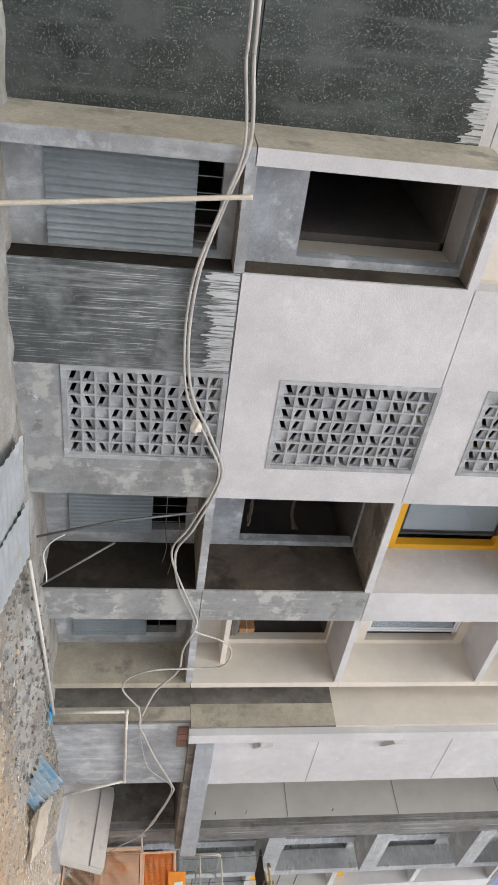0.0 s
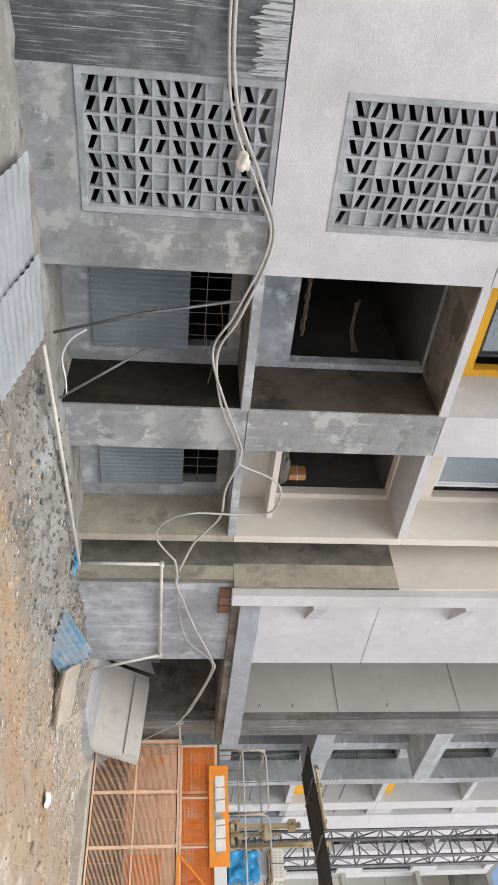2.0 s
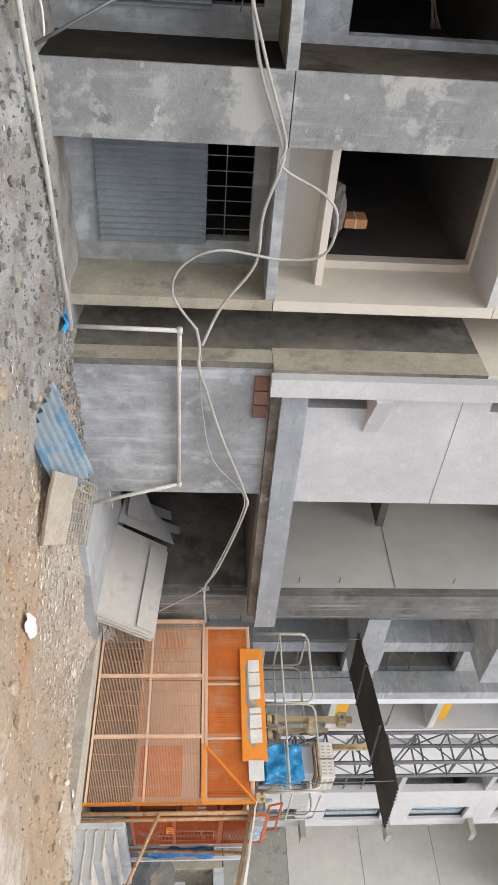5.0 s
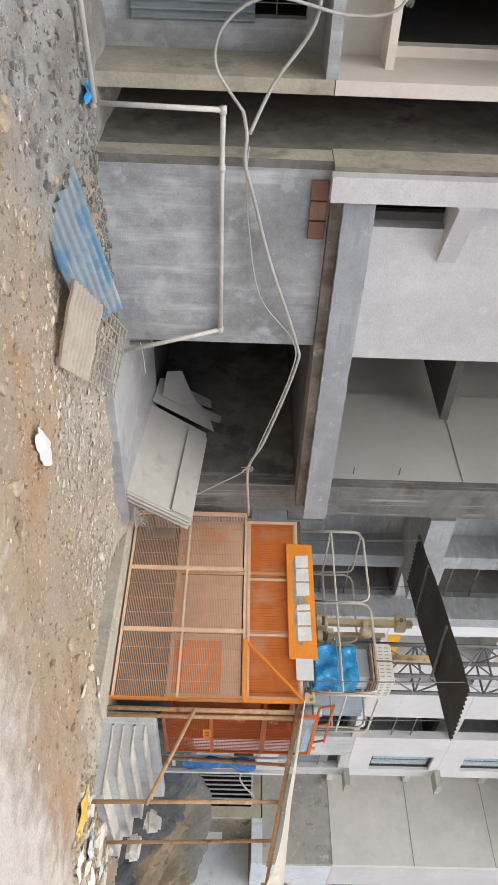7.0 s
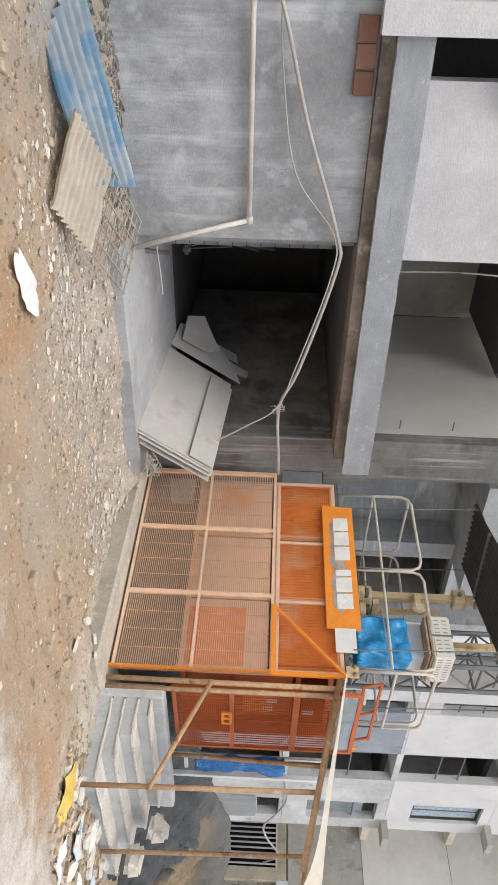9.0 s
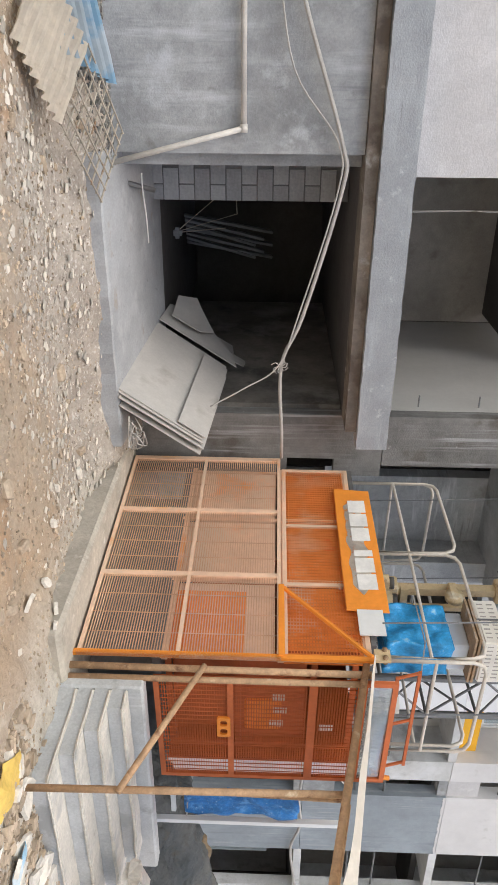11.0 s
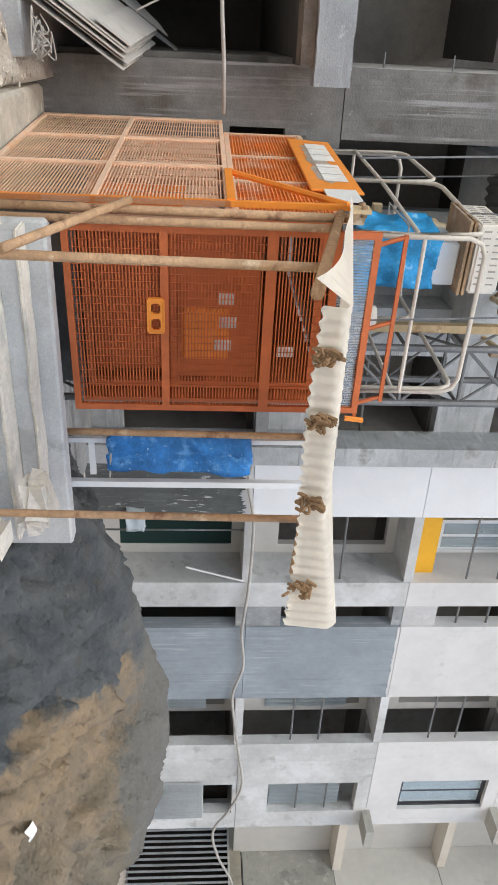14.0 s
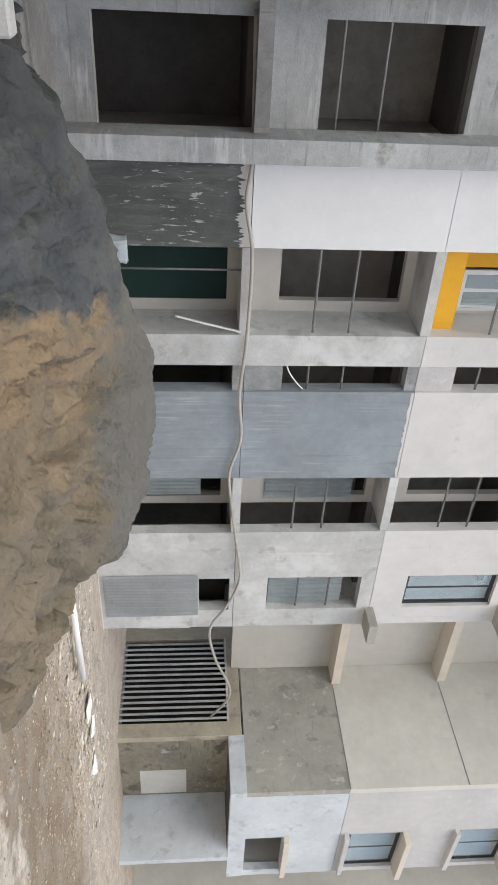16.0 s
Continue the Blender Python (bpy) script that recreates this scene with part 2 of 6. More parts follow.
def ground_material():
    """Dusty road, brown rubble earth and grey cement-spilled bank, blended over the plan."""
    m = bpy.data.materials.new("earth and road")
    m.use_nodes = True
    n, l = m.node_tree.nodes, m.node_tree.links
    b = n["Principled BSDF"]
    b.inputs["Roughness"].default_value = 0.95
    co = n.new("ShaderNodeTexCoord").outputs["Object"]
    xyz = n.new("ShaderNodeSeparateXYZ")
    l.new(co, xyz.inputs[0])

    def tex(sc, detail=7.0):
        t = n.new("ShaderNodeTexNoise")
        t.inputs["Scale"].default_value, t.inputs["Detail"].default_value, t.inputs["Roughness"].default_value = sc, detail, 0.65
        l.new(co, t.inputs["Vector"])
        return t.outputs["Fac"]

    def span(src, a, b_, c=0.0, d=1.0):
        r = n.new("ShaderNodeMapRange")
        for i, v in enumerate((a, b_, c, d)):
            r.inputs[i + 1].default_value = v
        l.new(src, r.inputs[0])
        return r.outputs[0]

    def calc(op, a, c):
        x = n.new("ShaderNodeMath")
        x.operation = op
        for k, s in enumerate((a, c)):
            if isinstance(s, (int, float)):
                x.inputs[k].default_value = s
            else:
                l.new(s, x.inputs[k])
        return x.outputs[0]

    def mix(f, a, c, kind="MIX"):
        x = n.new("ShaderNodeMix")
        x.data_type, x.blend_type = "RGBA", kind
        for k, s in ((0, f), (6, a), (7, c)):
            if isinstance(s, tuple):
                x.inputs[k].default_value = (*s, 1)
            elif isinstance(s, float):
                x.inputs[k].default_value = s
            else:
                l.new(s, x.inputs[k])
        return x.outputs[2]

    earth = mix(span(tex(0.6), 0.42, 0.62), (0.45, 0.335, 0.23), (0.42, 0.345, 0.265))
    earth = mix(span(tex(0.45), 0.54, 0.66), earth, (0.45, 0.28, 0.155))
    earth = mix(span(tex(13.0), 0.63, 0.70), earth, (0.58, 0.52, 0.45))
    earth = mix(span(tex(6.0), 0.60, 0.70), earth, (0.22, 0.17, 0.12))
    bank = mix(span(tex(1.3), 0.45, 0.65), (0.285, 0.275, 0.255), (0.40, 0.405, 0.395))
    bank = mix(span(tex(2.2), 0.55, 0.66), bank, (0.16, 0.15, 0.135))
    bank = mix(span(tex(0.8), 0.5, 0.62), bank, (0.21, 0.19, 0.165))
    bank = mix(span(tex(9.0), 0.64, 0.72), bank, (0.12, 0.108, 0.092))
    dust = mix(span(tex(0.5), 0.35, 0.65), (0.74, 0.69, 0.615), (0.64, 0.59, 0.53))
    wob = span(tex(0.5), 0.25, 0.75, -1.0, 1.0)
    dull = span(calc("ADD", xyz.outputs[0], calc("MULTIPLY", wob, 1.5)), 22.5, 25.5)
    earth = mix(dull, earth, mix(span(tex(1.1), 0.4, 0.65), (0.24, 0.185, 0.135), (0.33, 0.29, 0.24)))
    fine = span(tex(4.0), 0.25, 0.75, -0.5, 0.5)
    edge = calc("ADD", calc("ADD", xyz.outputs[1], calc("MULTIPLY", wob, 0.8)), calc("MULTIPLY", fine, 1.0))
    far = span(calc("SUBTRACT", calc("ADD", xyz.outputs[0], calc("MULTIPLY", wob, 1.2)), 14.4), -0.7, 0.7, 1.0, 0.0)
    grey = calc("MULTIPLY", span(edge, 5.6, 7.0), far)
    crumbs = mix(span(tex(3.0), 0.42, 0.62), (0.46, 0.405, 0.345), (0.36, 0.31, 0.26))
    crumbs = mix(span(tex(16.0), 0.56, 0.64), crumbs, (0.64, 0.60, 0.54))
    crumbs = mix(span(tex(10.0), 0.60, 0.66), crumbs, (0.20, 0.165, 0.135))
    near = calc("MULTIPLY", span(edge, 5.7, 6.9), span(xyz.outputs[0], 14.6, 16.4))
    earth = mix(near, earth, crumbs)
    lime = mix(span(tex(4.0), 0.42, 0.6), (0.60, 0.555, 0.485), (0.44, 0.395, 0.33))
    foot = calc("MULTIPLY", calc("MULTIPLY", span(xyz.outputs[0], 19.5, 20.4), span(xyz.outputs[0], 22.8, 23.6, 1.0, 0.0)), span(edge, 2.9, 3.5))
    earth = mix(foot, earth, lime)
    col = mix(grey, earth, bank)
    col = mix(span(edge, 2.7, 3.7, 1.0, 0.0), col, dust)
    l.new(mix(1.0, col, mix(span(tex(30.0), 0.3, 0.7), (0.82, 0.82, 0.82), (1.1, 1.1, 1.1)), "MULTIPLY"), b.inputs["Base Color"])
    bp = n.new("ShaderNodeBump")
    bp.inputs["Strength"].default_value, bp.inputs["Distance"].default_value = 1.0, 0.03
    l.new(tex(18.0), bp.inputs["Height"])
    l.new(bp.outputs[0], b.inputs["Normal"])
    return m


EARTH = ground_material()


def sand_material():
    """Dark blue-grey crusher sand at one end, brown earth tipped beside it, grey-brown beyond."""
    m = bpy.data.materials.new("heaped sand and earth")
    m.use_nodes = True
    n, l = m.node_tree.nodes, m.node_tree.links
    b = n["Principled BSDF"]
    b.inputs["Roughness"].default_value = 0.95
    co = n.new("ShaderNodeTexCoord").outputs["Object"]
    xyz = n.new("ShaderNodeSeparateXYZ")
    l.new(co, xyz.inputs[0])

    def tex(sc, detail=7.0):
        t = n.new("ShaderNodeTexNoise")
        t.inputs["Scale"].default_value, t.inputs["Detail"].default_value, t.inputs["Roughness"].default_value = sc, detail, 0.6
        l.new(co, t.inputs["Vector"])
        return t.outputs["Fac"]

    def span(src, a, b_, c=0.0, d=1.0):
        r = n.new("ShaderNodeMapRange")
        for i, v in enumerate((a, b_, c, d)):
            r.inputs[i + 1].default_value = v
        l.new(src, r.inputs[0])
        return r.outputs[0]

    def calc(op, a, c):
        x = n.new("ShaderNodeMath")
        x.operation = op
        for k, s in enumerate((a, c)):
            if isinstance(s, (int, float)):
                x.inputs[k].default_value = s
            else:
                l.new(s, x.inputs[k])
        return x.outputs[0]

    def mix(f, a, c):
        x = n.new("ShaderNodeMix")
        x.data_type = "RGBA"
        for k, s in ((0, f), (6, a), (7, c)):
            if isinstance(s, tuple):
                x.inputs[k].default_value = (*s, 1)
            else:
                l.new(s, x.inputs[k])
        return x.outputs[2]

    # the tipped loads overlap along a slanting line
    along = calc("SUBTRACT", xyz.outputs[0], calc("MULTIPLY", xyz.outputs[2], 0.9))
    along = calc("ADD", along, span(tex(1.4), 0.3, 0.7, -0.4, 0.4))
    dark = mix(span(tex(2.0), 0.4, 0.65), (0.060, 0.068, 0.074), (0.10, 0.106, 0.108))
    dark = mix(span(tex(3.5), 0.6, 0.7), dark, (0.075, 0.072, 0.064))
    brown = mix(span(tex(2.2), 0.42, 0.6), (0.255, 0.188, 0.118), (0.19, 0.15, 0.105))
    brown = mix(span(tex(5.0), 0.6, 0.7), brown, (0.13, 0.105, 0.08))
    dun = mix(span(tex(1.0), 0.42, 0.62), (0.155, 0.134, 0.102), (0.215, 0.172, 0.12))
    dun = mix(span(tex(4.0), 0.58, 0.7), dun, (0.095, 0.092, 0.082))
    col = mix(span(along, 24.6, 24.78), dark, brown)
    col = mix(span(along, 25.35, 26.1), col, dun)
    crest = calc("ADD", xyz.outputs[2], span(tex(1.2), 0.3, 0.7, -0.3, 0.3))
    col = mix(calc("MULTIPLY", span(crest, 0.98, 1.16), span(xyz.outputs[0], 24.6, 25.4)), col, (0.135, 0.13, 0.118))
    l.new(col, b.inputs["Base Color"])
    bp = n.new("ShaderNodeBump")
    bp.inputs["Strength"].default_value, bp.inputs["Distance"].default_value = 0.9, 0.03
    l.new(tex(26.0), bp.inputs["Height"])
    rills = n.new("ShaderNodeBump")
    rills.inputs["Strength"].default_value, rills.inputs["Distance"].default_value = 0.9, 0.14
    l.new(tex(3.2, 3.0), rills.inputs["Height"])
    l.new(rills.outputs[0], bp.inputs["Normal"])
    l.new(bp.outputs[0], b.inputs["Normal"])
    return m


SAND = sand_material()
GROOVE = shade("dusty joint", (0.26, 0.255, 0.25), 0.9)


DUSTY = shade("dusty orange enamel", (0.86, 0.58, 0.40), 0.6, 0.85, 1.1, 1.5, 25, 0.15, marks=[((0.70, 0.54, 0.40), 1.2, 0.5, 0.7), ((0.86, 0.36, 0.10), 0.9, 0.58, 0.7)])
PANEL = shade("dust-coated orange sheet", (0.86, 0.61, 0.44), 0.65, 0.85, 1.1, 1.2, 25, 0.15, marks=[((0.74, 0.57, 0.43), 0.8, 0.5, 0.62), ((0.92, 0.36, 0.10), 1.1, 0.58, 0.7)])
HOTPANEL = shade("streaked orange sheet", (0.93, 0.31, 0.06), 0.6, 0.85, 1.1, 1.2, 25, 0.15, marks=[((0.90, 0.55, 0.34), 1.1, 0.58, 0.66), ((0.84, 0.13, 0.012), 2.6, 0.60, 0.66)])
ORANGE = shade("orange enamel", (0.88, 0.30, 0.04), 0.5, 0.9, 1.1, 2.0, 30, 0.1)
RUSTTUBE = shade("rusty scaffold tube", (0.52, 0.33, 0.19), 0.75, 0.7, 1.2, 4, 50, 0.4, marks=[((0.22, 0.11, 0.06), 4, 0.56, 0.66), ((0.66, 0.50, 0.34), 7, 0.6, 0.68)])
RUSTRED = shade("rusty orange enamel", (0.52, 0.135, 0.042), 0.6, 0.8, 1.15, 2.0, 30, 0.15)
WIRE = shade("orange mesh wire", (0.74, 0.47, 0.31), 0.6, 0.8, 1.15, 2.0, 30, 0.1)
HOTWIRE = shade("bright orange mesh wire", (0.86, 0.29, 0.07), 0.6, 0.8, 1.15, 2.0, 30, 0.1, marks=((0.82, 0.50, 0.32), 1.2, 0.55, 0.66))
SIGNWHITE = shade("chipped white lettering", (0.86, 0.83, 0.78), 0.6, 0.85, 1.05, 4, 30, 0.1)
FADEDPAPER = shade("faded grey lettering shade", (0.74, 0.68, 0.60), 0.7, 0.75, 1.1, 4, 40, 0.1, marks=((0.80, 0.40, 0.16), 7, 0.56, 0.62))
TAN = shade("tan painted steel", (0.60, 0.46, 0.27), 0.6, 0.75, 1.12, 3, 30, 0.15, marks=[((0.34, 0.22, 0.12), 5, 0.58, 0.68), ((0.72, 0.66, 0.54), 3, 0.6, 0.7)])
TUBE = shade("cream painted tube", (0.66, 0.60, 0.52), 0.5, 0.8, 1.1, 3, 30, 0.1, marks=((0.4, 0.28, 0.18), 5, 0.62, 0.72))
RUST = shade("rusty steel", (0.36, 0.24, 0.14), 0.75, 0.65, 1.25, 5, 40, 0.4, marks=[((0.5, 0.44, 0.38), 4, 0.55, 0.7), ((0.2, 0.09, 0.04), 7, 0.6, 0.72)])
STEEL = shade("dull grey steel", (0.22, 0.22, 0.22), 0.55, 0.75, 1.15, 4, 40, 0.2, metal=0.6)
ZINC = shade("weathered zinc sheet", (0.49, 0.55, 0.58), 0.55, 0.8, 1.1, 1.5, 25, 0.1, streak=((0.50, 0.515, 0.53), (14, 14, 0.7), 0.58, 0.75))
PALESHEET = shade("pale bleached sheet", (0.60, 0.63, 0.65), 0.6, 0.85, 1.06, 1.5, 25, 0.1, marks=((0.55, 0.5, 0.44), 2.2, 0.6, 0.75))
BLUEZINC = shade("pale blue painted sheet", (0.60, 0.68, 0.73), 0.55, 0.8, 1.1, 1.5, 25, 0.1, marks=[((0.30, 0.50, 0.66), 2.2, 0.48, 0.58), ((0.5, 0.44, 0.38), 4, 0.66, 0.74)])
BUFFSHEET = shade("buff ribbed sheet", (0.74, 0.67, 0.57), 0.7, 0.8, 1.1, 1.5, 25, 0.15, marks=((0.45, 0.38, 0.29), 3, 0.6, 0.72))
CREAMSHEET = shade("cream plastic sheet", (0.87, 0.82, 0.73), 0.6, 0.88, 1.04, 1.5, 25, 0.1)
DARKSHEET = shade("dark roofing sheet", (0.13, 0.12, 0.11), 0.7, 0.75, 1.15, 1.5, 25, 0.2)
CABLE = shade("pale plastic cable", (0.43, 0.41, 0.38), 0.6, 0.8, 1.1, 6, 40, 0.1)
PIPE = shade("grey plastic pipe", (0.58, 0.55, 0.50), 0.55, 0.8, 1.1, 4, 40, 0.1)
BAMBOO = shade("pale bamboo", (0.62, 0.55, 0.44), 0.6, 0.85, 1.1, 4, 40, 0.2)
BOARD = shade("grey cement board", (0.50, 0.475, 0.44), 0.85, 0.88, 1.06, 1.2, 35, 0.1, marks=((0.40, 0.37, 0.33), 1.8, 0.58, 0.72))
BLUETARP = shade("blue tarpaulin", (0.03, 0.19, 0.52), 0.5, 0.55, 1.3, 4, 14, 1.0, marks=[((0.12, 0.33, 0.66), 7, 0.54, 0.64), ((0.35, 0.5, 0.7), 22, 0.64, 0.7)])
CYANTARP = shade("bright blue plastic cover", (0.04, 0.34, 0.68), 0.4, 0.55, 1.3, 6, 10, 1.0, marks=((0.35, 0.6, 0.75), 6, 0.6, 0.7))
KERB = shade("rough cement kerb", (0.49, 0.445, 0.375), 0.95, 0.75, 1.15, 1.4, 30, 0.5, marks=[((0.36, 0.33, 0.28), 2.4, 0.58, 0.68), ((0.66, 0.62, 0.55), 5, 0.6, 0.7)])
STEP = shade("worn cement step", (0.76, 0.71, 0.63), 0.9, 0.8, 1.1, 1.6, 30, 0.4, marks=[((0.48, 0.47, 0.45), 1.4, 0.58, 0.7), ((0.55, 0.50, 0.43), 6, 0.64, 0.72)])
BLOCK = shade("grey concrete block", (0.38, 0.39, 0.40), 0.9, 0.82, 1.12, 2.0, 30, 0.4, vary=0.16)
MORTAR = shade("dark mortar", (0.17, 0.17, 0.17), 0.95)
BRICK = shade("red brick", (0.22, 0.115, 0.08), 0.9, 0.8, 1.15, 3, 40, 0.4, vary=0.15)
CLOD = shade("grey mortar clod", (0.25, 0.24, 0.22), 0.95, 0.8, 1.2, 3, 30, 0.6, vary=0.35, island=True)
STONE = shade("broken rubble", (0.45, 0.36, 0.265), 0.95, 0.75, 1.25, 3, 30, 0.6, vary=0.36, island=True)
SCRAP = shade("pale paper and plastic scrap", (0.58, 0.53, 0.46), 0.8, 0.85, 1.1, 4, 30, 0.1, vary=0.35, island=True)
STRAW = shade("brown coir rope", (0.27, 0.165, 0.085), 0.95, 0.7, 1.2, 12, 60, 0.4)
PLASTIC = shade("white plastic", (0.78, 0.78, 0.76), 0.5, 0.92, 1.04, 2, 20, 0.05)
YELLOWBAG = shade("yellow plastic sack", (0.72, 0.50, 0.13), 0.6, 0.85, 1.1, 4, 20, 0.3)
FRAMEWHITE = shade("white window frame", (0.70, 0.72, 0.74), 0.5, 0.95, 1.03, 2, 20, 0.05)
FRAMEDARK = shade("dark window frame", (0.05, 0.05, 0.055), 0.5)


def glass(name, tint, rough=0.05):
    m = bpy.data.materials.new(name)
    m.use_nodes = True
    b = m.node_tree.nodes["Principled BSDF"]
    b.inputs["Base Color"].default_value = (*tint, 1)
    b.inputs["Roughness"].default_value = rough
    b.inputs["Transmission Weight"].default_value = 0.75
    b.inputs["IOR"].default_value = 1.45
    return m


GLASS = glass("window glass", (0.75, 0.85, 0.9))
CLEAR = glass("clear plastic sheet", (0.9, 0.93, 0.95), 0.12)
CLEAR.node_tree.nodes["Principled BSDF"].inputs["Transmission Weight"].default_value = 0.95


# ---- helpers for meshes ----
def part(name, bm, material, parent=None, label="", smooth=False):
    """Links a bmesh as one mesh object under a thing or a part."""
    me = bpy.data.meshes.new(name)
    bm.normal_update()
    bm.to_mesh(me)
    bm.free()
    for mt in material if isinstance(material, (list, tuple)) else (material,):
        me.materials.append(mt)
    if smooth:
        for p in me.polygons:
            p.use_smooth = True
    ob = new(name, me)
    if parent is not None:
        ob.parent = parent
    if label:
        ob["label"] = label
    return ob


def thing(name, label, category, group="", kind=""):
    return tagged(new(name), label, category, group, kind)


def box(bm, x0, x1, y0, y1, z0, z1, m=None):
    vs = [bm.verts.new((x, y, z)) for x in (x0, x1) for y in (y0, y1) for z in (z0, z1)]
    for q in ((0, 1, 3, 2), (4, 6, 7, 5), (0, 4, 5, 1), (2, 3, 7, 6), (0, 2, 6, 4), (1, 5, 7, 3)):
        bm.faces.new([vs[i] for i in q])
    if m is not None:
        for v in vs:
            v.co = m @ v.co
    return bm


def boxes(*dims):
    bm = bmesh.new()
    for d in dims:
        box(bm, *d)
    return bm


def soft_box(x0, x1, y0, y1, z0, z1, r=0.012, seg=1):
    bm = boxes((x0, x1, y0, y1, z0, z1))
    bmesh.ops.bevel(bm, geom=bm.edges[:], offset=r, segments=seg, affect="EDGES")
    return bm


def rod(bm, p, q, r, seg=8):
    """A closed round bar from p to q."""
    p, q = Vector(p), Vector(q)
    turn = (q - p).to_track_quat("Z", "X").to_matrix()
    ends = []
    for c in (p, q):
        ends.append([bm.verts.new(c + turn @ Vector((r * math.cos(a), r * math.sin(a), 0))) for a in (math.tau * i / seg for i in range(seg))])
    for i in range(seg):
        bm.faces.new((ends[0][i], ends[0][(i + 1) % seg], ends[1][(i + 1) % seg], ends[1][i]))
    bm.faces.new(ends[0][::-1])
    bm.faces.new(ends[1])
    return bm


def curve_points(pts, steps=6):
    """Points on a smooth line through pts."""
    pts = [Vector(p) for p in pts]
    out = []
    for i in range(len(pts) - 1):
        a, b, c, d = pts[max(i - 1, 0)], pts[i], pts[i + 1], pts[min(i + 2, len(pts) - 1)]
        for k in range(steps):
            t = k / steps
            out.append(0.5 * (2 * b + (c - a) * t + (2 * a - 5 * b + 4 * c - d) * t * t + (3 * b - a - 3 * c + d) * t ** 3))
    return out + [pts[-1]]


def hose(bm, pts, r, seg=7, steps=6):
    """A bent round tube through pts."""
    line = curve_points(pts, steps) if steps > 1 else [Vector(p) for p in pts]
    rings = []
    for i, p in enumerate(line):
        way = (line[min(i + 1, len(line) - 1)] - line[max(i - 1, 0)]).normalized()
        turn = way.to_track_quat("Z", "X").to_matrix()
        rings.append([bm.verts.new(p + turn @ Vector((r * math.cos(a), r * math.sin(a), 0))) for a in (math.tau * k / seg for k in range(seg))])
    for u, v in zip(rings, rings[1:]):
        for i in range(seg):
            bm.faces.new((u[i], u[(i + 1) % seg], v[(i + 1) % seg], v[i]))
    bm.faces.new(rings[0][::-1])
    bm.faces.new(rings[-1])
    return bm


def corrugated(width, height, pitch=0.09, depth=0.018, thick=0.002, rows=2, ragged=0.0):
    """A wavy metal sheet in the XZ plane: width along x (the waves), height along z."""
    bm = bmesh.new()
    n = max(8, int(width / pitch * 6))
    grid = []
    for j in range(rows + 1):
        row = []
        for i in range(n + 1):
            x = width * i / n
            z = height * j / rows
            if ragged and j in (0, rows):
                z += ragged * noise.noise(Vector((x * 5, j * 3.1, height)))
            row.append(bm.verts.new((x, depth * math.cos(math.tau * x / pitch) + 0.01 * math.sin(j * 2.1 + x * 3), z)))
        grid.append(row)
    for j in range(rows):
        for i in range(n):
            bm.faces.new((grid[j][i], grid[j][i + 1], grid[j + 1][i + 1], grid[j + 1][i]))
    bmesh.ops.solidify(bm, geom=bm.faces[:], thickness=thick)
    return bm


def wall_with_holes(x0, x1, z0, z1, y0, y1, holes):
    """A wall in the XZ plane from y0 to y1, open at the holes (x0, x1, z0, z1), as one closed mesh."""
    xs = sorted({x0, x1, *(min(max(v, x0), x1) for h in holes for v in h[:2])})
    zs = sorted({z0, z1, *(min(max(v, z0), z1) for h in holes for v in h[2:])})
    bm = bmesh.new()
    made = {}

    def at(i, k, y):
        key = (i, k, y)
        if key not in made:
            made[key] = bm.verts.new((xs[i], y, zs[k]))
        return made[key]

    def solid(i, k):
        if not (0 <= i < len(xs) - 1 and 0 <= k < len(zs) - 1):
            return False
        mx, mz = (xs[i] + xs[i + 1]) / 2, (zs[k] + zs[k + 1]) / 2
        return not any(h[0] < mx < h[1] and h[2] < mz < h[3] for h in holes)

    for i in range(len(xs) - 1):
        for k in range(len(zs) - 1):
            if not solid(i, k):
                continue
            bm.faces.new((at(i, k, y0), at(i + 1, k, y0), at(i + 1, k + 1, y0), at(i, k + 1, y0)))
            bm.faces.new((at(i, k, y1), at(i, k + 1, y1), at(i + 1, k + 1, y1), at(i + 1, k, y1)))
            for di, dk, a, b in ((-1, 0, (i, k + 1), (i, k)), (1, 0, (i + 1, k), (i + 1, k + 1)), (0, -1, (i, k), (i + 1, k)), (0, 1, (i + 1, k + 1), (i, k + 1))):
                if not solid(i + di, k + dk):
                    bm.faces.new((at(*b, y0), at(*a, y0), at(*a, y1), at(*b, y1)))
    return bm


# ---- levels and plan ----
L1, L2, L3, L4, TOP = 2.7, 5.7, 8.7, 11.7, 14.7
LEVELS = ((-0.3, L1), (L1, L2), (L2, L3), (L3, L4), (L4, TOP))
YA, YB, YC = 8.86, 8.5, 10.36      # front planes of the three blocks
YRA = 9.8                          # usual back of the balconies
BACK = {3.12: 9.2, 8.18: 9.95, 11.2: 9.8}


